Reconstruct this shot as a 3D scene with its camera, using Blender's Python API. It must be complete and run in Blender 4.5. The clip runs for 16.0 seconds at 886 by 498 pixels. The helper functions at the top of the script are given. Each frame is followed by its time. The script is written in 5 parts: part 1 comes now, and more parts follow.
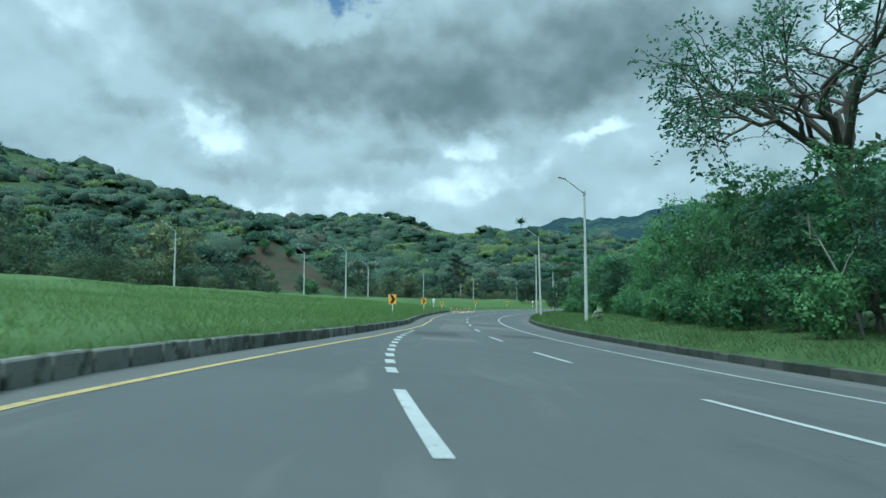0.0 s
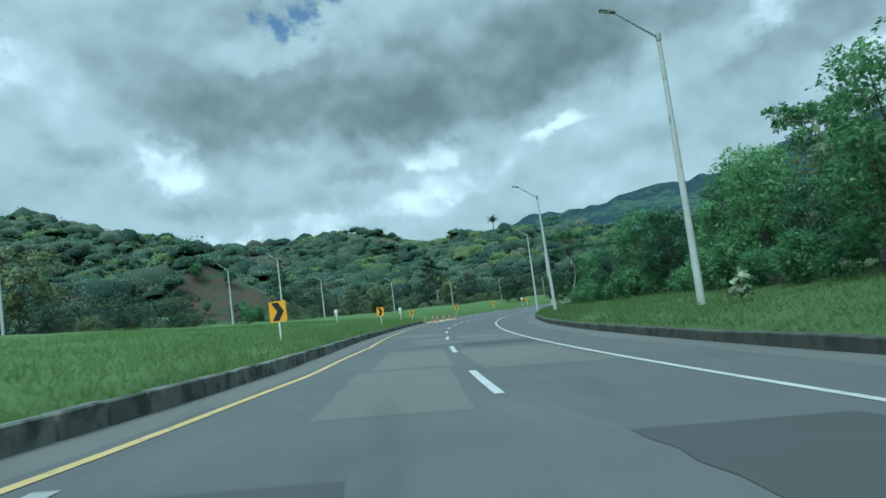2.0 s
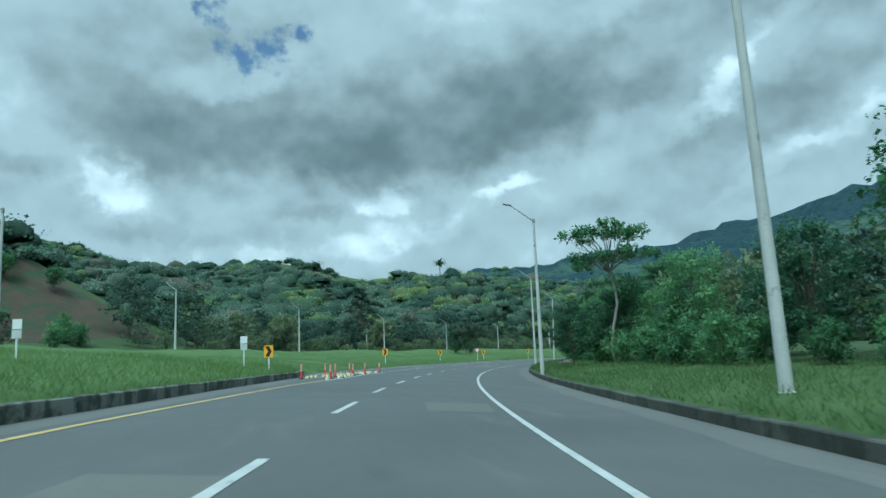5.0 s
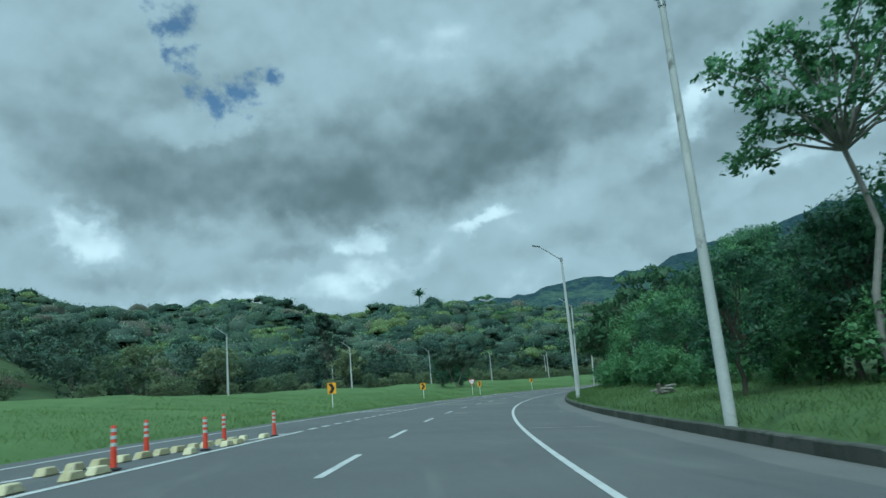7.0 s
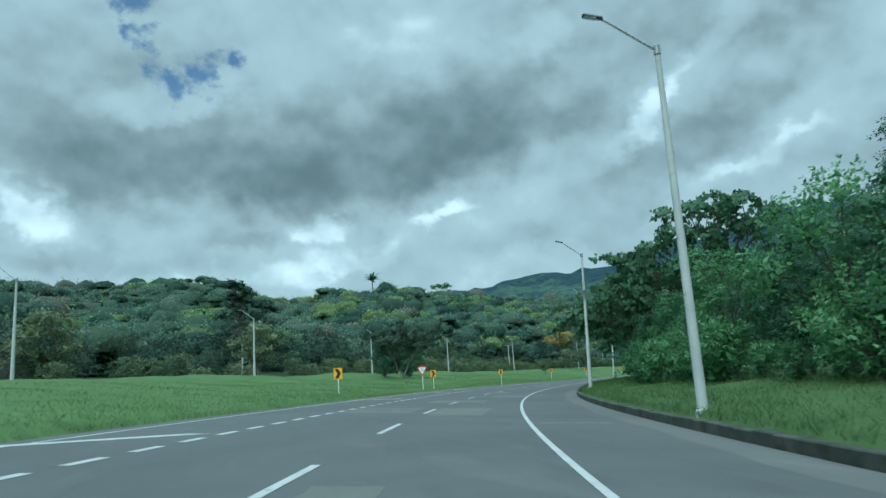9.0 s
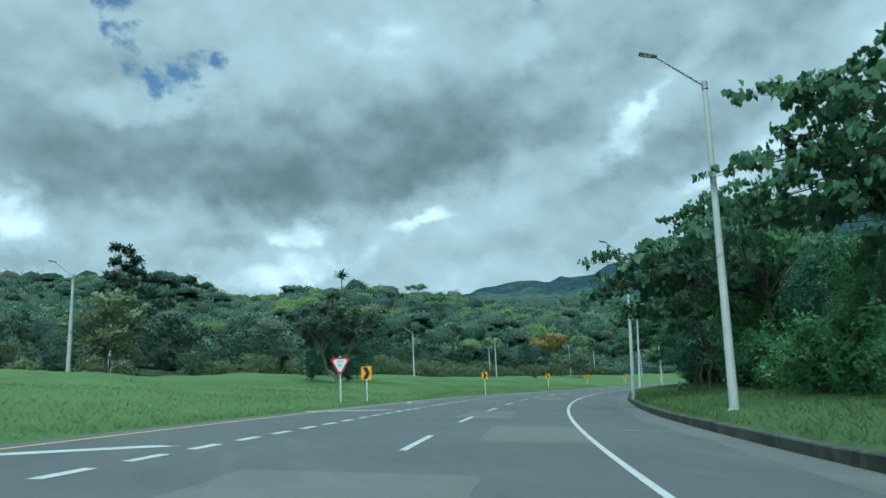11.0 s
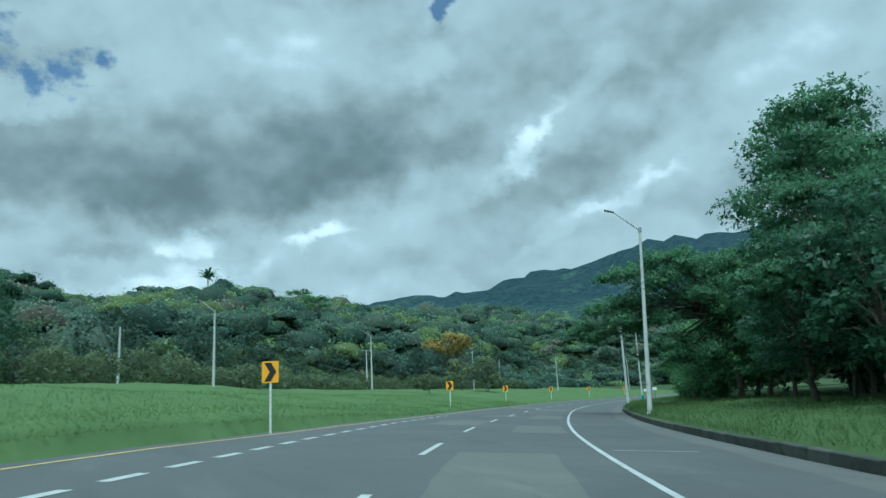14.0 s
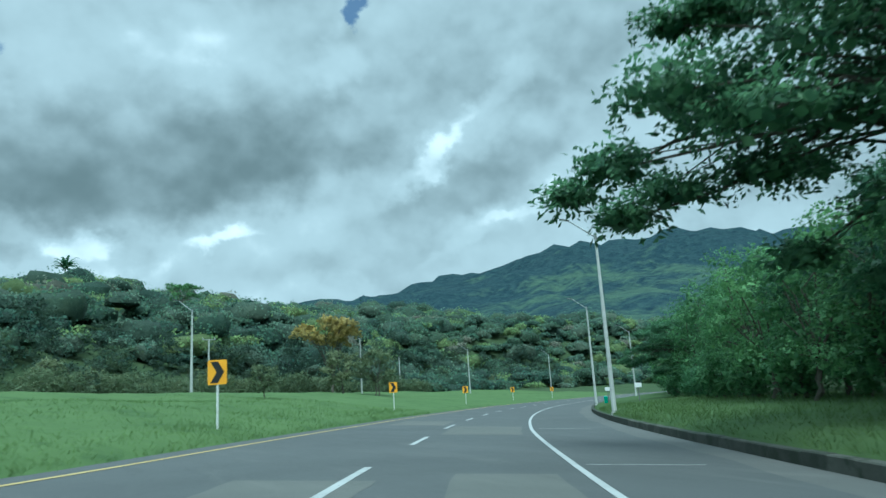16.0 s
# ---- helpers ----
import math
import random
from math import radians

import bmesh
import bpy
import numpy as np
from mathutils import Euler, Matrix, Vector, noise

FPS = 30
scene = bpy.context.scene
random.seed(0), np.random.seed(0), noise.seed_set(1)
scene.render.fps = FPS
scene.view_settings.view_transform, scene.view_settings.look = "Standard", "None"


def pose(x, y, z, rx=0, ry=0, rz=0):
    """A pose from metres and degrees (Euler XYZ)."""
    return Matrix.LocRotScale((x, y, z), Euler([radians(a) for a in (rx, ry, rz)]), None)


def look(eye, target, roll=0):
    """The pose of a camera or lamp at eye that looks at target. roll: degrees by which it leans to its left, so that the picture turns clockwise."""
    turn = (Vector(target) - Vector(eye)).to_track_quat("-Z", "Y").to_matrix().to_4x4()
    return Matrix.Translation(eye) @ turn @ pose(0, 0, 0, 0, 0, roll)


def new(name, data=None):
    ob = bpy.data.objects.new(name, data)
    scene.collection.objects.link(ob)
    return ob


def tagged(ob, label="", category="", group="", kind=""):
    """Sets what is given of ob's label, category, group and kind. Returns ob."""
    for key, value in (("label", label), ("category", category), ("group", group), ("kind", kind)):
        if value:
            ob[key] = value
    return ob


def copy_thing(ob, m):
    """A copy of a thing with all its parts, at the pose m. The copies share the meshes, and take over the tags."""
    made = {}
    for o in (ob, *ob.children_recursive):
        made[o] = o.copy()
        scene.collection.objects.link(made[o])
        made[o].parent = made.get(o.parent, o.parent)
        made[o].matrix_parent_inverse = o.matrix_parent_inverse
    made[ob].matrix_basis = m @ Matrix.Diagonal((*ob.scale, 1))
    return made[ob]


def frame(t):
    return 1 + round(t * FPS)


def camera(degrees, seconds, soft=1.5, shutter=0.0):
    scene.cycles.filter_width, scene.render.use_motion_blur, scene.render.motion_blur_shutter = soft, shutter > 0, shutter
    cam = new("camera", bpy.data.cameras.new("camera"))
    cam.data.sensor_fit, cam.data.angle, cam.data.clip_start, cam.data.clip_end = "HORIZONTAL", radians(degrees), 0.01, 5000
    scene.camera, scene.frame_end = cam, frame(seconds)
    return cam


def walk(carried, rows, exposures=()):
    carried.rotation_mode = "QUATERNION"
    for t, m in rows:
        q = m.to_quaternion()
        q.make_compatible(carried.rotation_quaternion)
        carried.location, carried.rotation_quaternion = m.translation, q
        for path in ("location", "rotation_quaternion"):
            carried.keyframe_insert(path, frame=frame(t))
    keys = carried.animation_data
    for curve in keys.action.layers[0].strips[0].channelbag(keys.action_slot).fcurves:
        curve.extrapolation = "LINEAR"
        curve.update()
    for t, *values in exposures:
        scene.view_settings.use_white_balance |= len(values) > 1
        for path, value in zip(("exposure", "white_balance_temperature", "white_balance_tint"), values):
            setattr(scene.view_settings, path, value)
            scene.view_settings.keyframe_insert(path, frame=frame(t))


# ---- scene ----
cam = camera(63.8, 16.0, shutter=0.15)
PATH = [
    (0, (0.089, 3.047, 1.583), (0.152, 5.04, 1.743), -0.12),
    (0.5, (0.495, 10.407, 1.515), (0.639, 12.39, 1.728), -0.38),
    (1, (0.967, 17.854, 1.419), (1.134, 19.836, 1.634), -0.78),
    (1.5, (1.561, 25.448, 1.333), (1.736, 27.434, 1.487), -3.88),
    (2, (2.228, 33.115, 1.241), (2.368, 35.102, 1.425), -7.45),
    (2.5, (2.94, 40.916, 1.156), (3.019, 42.896, 1.428), -4.94),
    (3, (3.741, 48.967, 1.181), (3.836, 50.938, 1.502), -2.45),
    (3.5, (4.532, 57.095, 1.068), (4.656, 59.078, 1.303), -2.91),
    (4, (5.369, 65.248, 1.115), (5.53, 67.227, 1.355), -2.61),
    (4.5, (6.09, 73.29, 1.131), (6.349, 75.256, 1.395), -2.87),
    (5, (6.784, 81.103, 1.213), (7.089, 83.056, 1.521), -2.34),
    (5.2, (7.068, 84.231, 1.253), (7.365, 86.161, 1.686), -3.00),
    (7.3, (12.413, 117.545, 1.244), (12.785, 119.472, 1.632), -5.26),
    (7.5, (13.101, 120.818, 1.278), (13.476, 122.746, 1.652), -5.08),
    (8, (14.839, 129.002, 1.291), (15.246, 130.934, 1.611), -3.88),
    (8.5, (16.763, 137.293, 1.28), (17.22, 139.207, 1.637), -3.40),
    (8.7, (17.572, 140.624, 1.275), (18.049, 142.531, 1.647), -3.83),
    (10.8, (27.742, 175.814, 1.25), (28.264, 177.708, 1.624), -2.34),
    (11, (28.837, 178.971, 1.251), (29.376, 180.857, 1.64), -2.64),
    (11.5, (31.611, 186.804, 1.289), (32.193, 188.671, 1.706), -2.71),
    (12, (34.521, 194.485, 1.316), (35.144, 196.336, 1.744), -2.74),
    (12.5, (37.559, 201.979, 1.276), (38.225, 203.816, 1.702), -2.60),
    (13, (40.753, 209.384, 1.311), (41.454, 211.205, 1.75), -2.30),
    (13.5, (44.174, 216.827, 1.317), (44.916, 218.633, 1.751), -2.32),
    (14, (47.912, 224.348, 1.299), (48.723, 226.128, 1.719), -2.87),
    (14.5, (51.975, 232.055, 1.308), (52.863, 233.802, 1.708), -2.98),
    (15, (56.499, 239.94, 1.323), (57.437, 241.658, 1.733), -3.34),
    (15.5, (61.616, 248.093, 1.302), (62.611, 249.774, 1.732), -3.47),
    (16, (67.123, 256.368, 1.243), (68.159, 258.027, 1.664), -3.63),
]
walk(cam, [(t, look(eye, target, roll)) for t, eye, target, roll in PATH],
     exposures=[(t, e, 5080, -10.5) for t, e in ((0, 1.03), (0.5, 1.07), (1.5, 1.03), (2.5, 0.95), (3, 0.85), (3.5, 0.7), (4, 0.86), (5, 0.95), (5.2, 0.93), (7.3, 0.74), (7.5, 0.74), (8, 0.86), (8.7, 0.92), (11, 1), (13, 1), (14, 0.96), (15, 1.03), (15.5, 1.1), (16, 1.14))])


# ---- light ----
def azel(az, el):
    a, e = radians(az), radians(el)
    return (math.sin(a) * math.cos(e), math.cos(a) * math.cos(e), math.sin(e))


class Nodes:
    """Short hand for building a node tree."""

    def __init__(self, tree):
        self.t = tree
        tree.nodes.clear()

    def n(self, kind, **props):
        node = self.t.nodes.new(kind)
        for key, value in props.items():
            if key == "op":
                node.operation = value
            elif key == "typ":
                node.interpolation_type = value
            elif key == "dt":
                node.data_type = value
            elif key == "bt":
                node.blend_type = value
            elif key == "sky":
                node.sky_type = value
        return node

    def put(self, socket, value):
        if isinstance(value, bpy.types.NodeSocket):
            self.t.links.new(value, socket)
        elif value is not None:
            socket.default_value = value

    def math(self, op, a, b=0.0, clamp=False):
        m = self.n("ShaderNodeMath", op=op)
        m.use_clamp = clamp
        self.put(m.inputs[0], a)
        self.put(m.inputs[1], b)
        return m.outputs[0]

    def vec(self, op, a, b=None, scale=None):
        m = self.n("ShaderNodeVectorMath", op=op)
        self.put(m.inputs[0], a)
        if b is not None:
            self.put(m.inputs[1], b)
        if scale is not None:
            self.put(m.inputs["Scale"], scale)
        return m.outputs["Value"] if op in ("DISTANCE", "LENGTH", "DOT_PRODUCT") else m.outputs["Vector"]

    def noise(self, vector, scale, detail=4.0, rough=0.55, distortion=0.0):
        m = self.n("ShaderNodeTexNoise")
        self.put(m.inputs["Vector"], vector)
        self.put(m.inputs["Scale"], scale)
        self.put(m.inputs["Detail"], detail)
        self.put(m.inputs["Roughness"], rough)
        self.put(m.inputs["Distortion"], distortion)
        return m.outputs["Fac"], m.outputs["Color"]

    def span(self, value, a, b, c=0.0, d=1.0, smooth=False):
        m = self.n("ShaderNodeMapRange", typ="SMOOTHSTEP" if smooth else "LINEAR")
        for k, v in zip(range(5), (value, a, b, c, d)):
            self.put(m.inputs[k], v)
        return m.outputs[0]

    def mix(self, fac, a, b, bt="MIX"):
        m = self.n("ShaderNodeMix", dt="RGBA", bt=bt)
        self.put(m.inputs["Factor"], fac)
        self.put(m.inputs[6], a if isinstance(a, bpy.types.NodeSocket) else (*a, 1.0))
        self.put(m.inputs[7], b if isinstance(b, bpy.types.NodeSocket) else (*b, 1.0))
        return m.outputs[2]


SUN_AZ, SUN_EL = -150.0, 56.0
# clouds as they hang over the valley: azimuth, elevation, half width, reach upwards and downwards in degrees, tilt, how much lighter or darker
BRIGHT = [(-17.2, 13.6, 4.6, 1.8, 1.8, -24, .44), (-25, 19.6, 6, 3, 2.6, -38, .34), (-31, 17, 6, 3.5, 3.5, -20, .16), (4.4, 13.1, 2.4, 1.4, 1.6, 0, .36), (15.0, 13.3, 3.4, 1.0, 1.0, 14, .34),
          (-5.5, 8.6, 3.2, 1.2, 1.6, 0, .3), (-12, 8.0, 4, 1.2, 1.6, 0, .26), (7.5, 11.0, 5, 1.4, 1.4, 6, .28), (0.5, 9.3, 5, 1.2, 1.6, 0, .2), (31.5, 19.2, 5.6, 1.3, 1.2, 38, .36), (38, 24, 5, 2, 1.4, 38, .16),
          (24.0, 26.4, 2.6, 3.4, 3.0, 16, .24), (12, 27.5, 6, 2.6, 2.4, 0, .16), (-7.5, 22.6, 7, 2.0, 1.6, 10, .26), (38, 14.4, 9, 1.0, 1.2, 22, .22), (20, 8.4, 8, 1.6, 1.4, 4, .1), (52, 22, 7, 4, 3, 25, .18), (-1.2, 15.6, 1.6, 2.6, 2.2, 20, .12)]
DARK = [(-11, 18, 16, 8.0, 4.8, -9, .26), (-8.5, 15.4, 11, 4.4, 2.5, -6, .15), (1, 18.4, 9, 6, 3.6, 0, .16), (-1.5, 12.0, 5, 1.2, 0.9, 3, .24), (10, 18, 13, 8, 4.6, 2, .3), (8, 15.6, 7, 3.6, 2.5, 0, .13), (21, 20.4, 14, 7, 4, 14, .22),
        (35, 16.8, 12, 3.0, 2.4, 20, .26), (26, 11.2, 10, 2.0, 2.6, 8, .14), (46, 27, 16, 6, 3, 18, .16), (33, 25.5, 5, 5, 3, 25, .1), (-22, 15.0, 4, 1.2, 1.0, -6, .16), (-13, 10.6, 6, 1.0, 0.8, 4, .14),
        (62, 17, 14, 6, 5, 10, .16), (48, 14, 12, 3, 3, 12, .14), (-45, 20, 12, 6, 5, 0, .16)]
HOLES = [(-9.5, 29.4, 2.6), (-5.2, 24.6, 2.6), (-7.4, 24.7, 2.3), (-9.2, 25.9, 2.1), (-3.4, 25.6, 1.9), (-29.2, 23.6, 4.0), (25.6, 30.2, 1.6)]

world = bpy.data.worlds.new("overcast_sky")
world.use_nodes = True
scene.world = world
w = Nodes(world.node_tree)
coord = w.n("ShaderNodeTexCoord").outputs["Generated"]
way = w.vec("NORMALIZE", coord)
sep = w.n("ShaderNodeSeparateXYZ")
w.put(sep.inputs[0], way)
height = w.math("MAXIMUM", sep.outputs["Z"], 0.0)
tallway = w.vec("MULTIPLY", way, (1.0, 1.0, 1.15))
soft, softc = w.noise(tallway, 4.6, 2, 0.45)
puff, puffc = w.noise(tallway, 10.0, 4, 0.5)
fine, finec = w.noise(tallway, 26.0, 5, 0.55)
bent = way
for colour, amount in ((softc, 0.06), (puffc, 0.1), (finec, 0.05)):
    bent = w.vec("ADD", bent, w.vec("SCALE", w.vec("SUBTRACT", colour, (0.5, 0.5, 0.5)), scale=amount))
bsep = w.n("ShaderNodeSeparateXYZ")
w.put(bsep.inputs[0], bent)
az_deg = w.math("MULTIPLY", w.math("ARCTAN2", bsep.outputs["X"], bsep.outputs["Y"]), 57.2958)
el_deg = w.math("MULTIPLY", w.math("ARCSINE", w.math("MINIMUM", bsep.outputs["Z"], 1.0)), 57.2958)
chart = w.n("ShaderNodeCombineXYZ")
w.put(chart.inputs[0], az_deg)
w.put(chart.inputs[1], el_deg)
level = w.math("ADD", w.math("MULTIPLY", w.math("SUBTRACT", soft, 0.5), 0.4), w.math("MULTIPLY", w.math("SUBTRACT", puff, 0.5), 0.34))
level = w.math("ADD", level, w.span(el_deg, 6.0, 16.0, 0.52, 0.45))
for rows, sign in ((BRIGHT, 1), (DARK, -1)):
    for az, el, wa, up, down, tilt, amount in rows:
        c, q = math.cos(radians(tilt)), math.sin(radians(tilt))
        off = w.vec("SUBTRACT", chart.outputs[0], (az, el, 0))
        along = w.vec("DOT_PRODUCT", off, (c / wa, q / wa, 0))
        above = w.vec("DOT_PRODUCT", off, (-q, c, 0))
        above = w.math("MAXIMUM", w.math("MULTIPLY", above, 1 / up), w.math("MULTIPLY", above, -1 / down))
        reach_ = w.math("SQRT", w.math("ADD", w.math("MULTIPLY", along, along), w.math("MULTIPLY", above, above)))
        level = w.math("ADD", level, w.span(reach_, 0.3, 1.2, sign * amount * (1.0 if sign > 0 else 0.95), 0.0, smooth=True))
# rounded billows: each swelling is lighter on its upper side
for scale, drop, gain in ((7.0, 0.05, 0.5), (17.0, 0.022, 0.45)):
    here = w.noise(tallway, scale, 3, 0.45)[0]
    over = w.noise(w.vec("ADD", tallway, (0.0, 0.0, drop)), scale, 3, 0.45)[0]
    level = w.math("ADD", level, w.math("MULTIPLY", w.math("SUBTRACT", here, over), gain))
low = w.span(level, -0.22, 0.66, 0, 1, smooth=True)
high = w.span(level, 0.58, 1.0, 0, 1, smooth=True)
cloud = w.mix(high, w.mix(low, (0.09, 0.11, 0.111), (0.272, 0.305, 0.309)), (0.5, 0.522, 0.52))
hole = None
for az, el, rad in HOLES:
    near = w.span(w.vec("DISTANCE", bent, azel(az, el)), 0.0, radians(rad) * 1.15, 1.0, 0.0, smooth=True)
    hole = near if hole is None else w.math("MAXIMUM", hole, near)
hole = w.math("MULTIPLY", w.span(w.math("ADD", hole, w.math("MULTIPLY", w.math("SUBTRACT", w.noise(tallway, 34.0, 6, 0.6)[0], 0.5), 1.5)), 0.33, 0.9, 0, 1, smooth=True), 0.85)
sky = w.n("ShaderNodeTexSky", sky="NISHITA")
sky.sun_disc = False
sky.sun_elevation, sky.sun_rotation = radians(SUN_EL), radians(SUN_AZ)
blue = w.mix(1.0, w.vec("SCALE", sky.outputs[0], scale=0.05), (0.78, 0.92, 1.0), "MULTIPLY")
zenith = w.span(height, 0.52, 0.95, 1.0, 3.0, smooth=True)
skycol = w.vec("SCALE", w.mix(hole, cloud, blue), scale=zenith)
bg = w.n("ShaderNodeBackground")
w.put(bg.inputs[0], skycol)
bg.inputs[1].default_value = 1.0
out = w.n("ShaderNodeOutputWorld")
w.put(out.inputs[0], bg.outputs[0])

sun = new("sun", bpy.data.lights.new("sun", "SUN"))
sun.data.energy, sun.data.angle, sun.data.color = 1.5, radians(25), (1.0, 0.96, 0.88)
sx, sy, sz = azel(SUN_AZ, SUN_EL)
sun.matrix_world = look((sx * 50, sy * 50, sz * 50), (0, 0, 0))


# ---- materials ----
def material(name, dark, light, scale=3.0, fine=40.0, rough=0.85, bump=0.2, bump_dist=0.02, island=0.0, objrand=0.0, metal=0.0,
             spots=None, translucent=0.0, spec=0.3, mid=0.5):
    """Two colours mixed by noise at two scales; island and objrand vary pieces; spots: colour, scale, threshold."""
    m = bpy.data.materials.new(name)
    m.use_nodes = True
    t = Nodes(m.node_tree)
    pos = t.n("ShaderNodeNewGeometry")
    place = pos.outputs["Position"]
    a = t.noise(place, scale, 4)[0]
    b = t.noise(place, fine, 3)[0]
    fac = t.math("ADD", t.math("MULTIPLY", a, 0.6), t.math("MULTIPLY", b, 0.4))
    if island:
        fac = t.math("ADD", fac, t.math("MULTIPLY", t.math("SUBTRACT", pos.outputs["Random Per Island"], 0.5), island))
    if objrand:
        fac = t.math("ADD", fac, t.math("MULTIPLY", t.math("SUBTRACT", t.n("ShaderNodeObjectInfo").outputs["Random"], 0.5), objrand))
    col = t.mix(t.span(fac, mid - 0.22, mid + 0.22), dark, light)
    if spots:
        colour, sscale, thr = spots
        s = t.noise(place, sscale, 5, 0.65)[0]
        col = t.mix(t.span(s, thr, thr + 0.1), col, colour)
    p = t.n("ShaderNodeBsdfPrincipled")
    t.put(p.inputs["Base Color"], col)
    t.put(p.inputs["Roughness"], t.span(b, 0.2, 0.8, max(rough - 0.08, 0.03), min(rough + 0.08, 1)))
    p.inputs["Metallic"].default_value = metal
    p.inputs["Specular IOR Level"].default_value = spec
    if bump:
        bn = t.n("ShaderNodeBump")
        bn.inputs["Strength"].default_value = bump
        bn.inputs["Distance"].default_value = bump_dist
        t.put(bn.inputs["Height"], fac)
        t.put(p.inputs["Normal"], bn.outputs[0])
    shader = p.outputs[0]
    if translucent:
        tr = t.n("ShaderNodeBsdfTranslucent")
        t.put(tr.inputs[0], t.mix(0.5, col, light))
        mx = t.n("ShaderNodeMixShader")
        mx.inputs[0].default_value = translucent
        t.put(mx.inputs[1], shader)
        t.put(mx.inputs[2], tr.outputs[0])
        shader = mx.outputs[0]
    o = t.n("ShaderNodeOutputMaterial")
    t.put(o.inputs[0], shader)
    return m


def asphalt(name, dark, mid, pale):
    """Rolled asphalt: fine stone, dusty and dark stains, tyre polish, a few sealed cracks."""
    m = bpy.data.materials.new(name)
    m.use_nodes = True
    t = Nodes(m.node_tree)
    place = t.n("ShaderNodeNewGeometry").outputs["Position"]
    wide = t.noise(place, 0.16, 4, 0.6, 0.8)[0]
    stain = t.noise(t.vec("MULTIPLY", place, (1.0, 0.22, 1.0)), 0.9, 5, 0.62, 0.5)[0]
    stone = t.noise(place, 75.0, 2)[0]
    col = t.mix(t.span(wide, 0.32, 0.68), dark, mid)
    col = t.mix(t.span(stain, 0.56, 0.74, 0.0, 0.75), col, pale)
    col = t.mix(t.span(stain, 0.42, 0.3, 0.0, 0.6), col, tuple(0.72 * c for c in dark))
    col = t.mix(t.span(stone, 0.3, 0.7, 0.0, 0.35), col, pale)
    crack = t.n("ShaderNodeTexVoronoi")
    crack.feature = "DISTANCE_TO_EDGE"
    t.put(crack.inputs["Vector"], t.vec("ADD", t.vec("MULTIPLY", place, (0.3, 0.16, 0.0)), t.vec("SCALE", t.noise(place, 1.3, 4)[1], scale=0.12)))
    line = t.math("MULTIPLY", t.span(crack.outputs["Distance"], 0.0, 0.006, 1.0, 0.0), t.span(t.noise(place, 0.11, 2)[0], 0.5, 0.58))
    col = t.mix(t.math("MULTIPLY", line, 0.55), col, (0.03, 0.032, 0.033))
    b = t.n("ShaderNodeBsdfPrincipled")
    t.put(b.inputs["Base Color"], col)
    t.put(b.inputs["Roughness"], t.span(stain, 0.3, 0.7, 0.74, 0.9))
    b.inputs["Specular IOR Level"].default_value = 0.3
    bn = t.n("ShaderNodeBump")
    bn.inputs["Strength"].default_value = 0.4
    bn.inputs["Distance"].default_value = 0.006
    t.put(bn.inputs["Height"], t.math("SUBTRACT", stone, line))
    t.put(b.inputs["Normal"], bn.outputs[0])
    t.put(t.n("ShaderNodeOutputMaterial").inputs[0], b.outputs[0])
    return m


ASPHALT = asphalt("asphalt", (0.064, 0.07, 0.071), (0.086, 0.092, 0.092), (0.12, 0.125, 0.121))
PATCH = asphalt("asphalt_patch", (0.09, 0.094, 0.086), (0.116, 0.119, 0.109), (0.152, 0.154, 0.141))
PATCH_DARK = material("asphalt_patch_dark", (0.045, 0.049, 0.05), (0.062, 0.066, 0.066), 0.8, 70, 0.8, 0.3, 0.006)
SHOULDER = asphalt("asphalt_shoulder", (0.082, 0.086, 0.083), (0.112, 0.115, 0.109), (0.155, 0.156, 0.146))
WHITE_LINE = material("road_paint_white", (0.3, 0.315, 0.31), (0.46, 0.475, 0.465), 1.5, 30, 0.75, 0.2, 0.004, spots=((0.16, 0.168, 0.165), 4.5, 0.6))
OLD_WHITE = material("road_paint_worn", (0.2, 0.21, 0.2), (0.34, 0.35, 0.34), 2.5, 30, 0.75, 0.2, 0.004)
YELLOW_LINE = material("road_paint_yellow", (0.34, 0.26, 0.1), (0.48, 0.37, 0.16), 1.5, 30, 0.75, 0.2, 0.004, spots=((0.15, 0.135, 0.1), 3.0, 0.58))
KERB = material("kerb_concrete", (0.078, 0.086, 0.076), (0.17, 0.178, 0.158), 2.0, 22, 0.9, 0.5, 0.02, objrand=0.5, spots=((0.042, 0.052, 0.04), 1.6, 0.48))
KERB_R = material("kerb_mossy_concrete", (0.035, 0.042, 0.034), (0.085, 0.09, 0.076), 2.0, 22, 0.92, 0.5, 0.02, objrand=0.35, spots=((0.03, 0.04, 0.028), 1.6, 0.52))
GRASS = material("grass_ground", (0.07, 0.117, 0.045), (0.104, 0.162, 0.062), 0.3, 2.2, 0.95, 0.5, 0.14, spots=((0.062, 0.106, 0.042), 0.5, 0.55), spec=0.08)
BLADE = material("grass_blades", (0.112, 0.182, 0.064), (0.162, 0.248, 0.088), 0.3, 1.5, 0.9, 0, island=0.12, translucent=0.5, spec=0.05)
# right verge: rough grass, darkened in colour for the shade of the trees
ROUGH_SHADED = material("rough_verge_ground_shaded", (0.05, 0.086, 0.035), (0.08, 0.125, 0.048), 0.4, 2.2, 0.95, 0.5, 0.14, spots=((0.045, 0.076, 0.032), 0.5, 0.55), spec=0.08)
ROUGH_BLADE_SHADED = material("rough_verge_grass_shaded", (0.078, 0.13, 0.048), (0.13, 0.196, 0.07), 0.4, 1.5, 0.9, 0, island=0.2, translucent=0.5, spec=0.05)
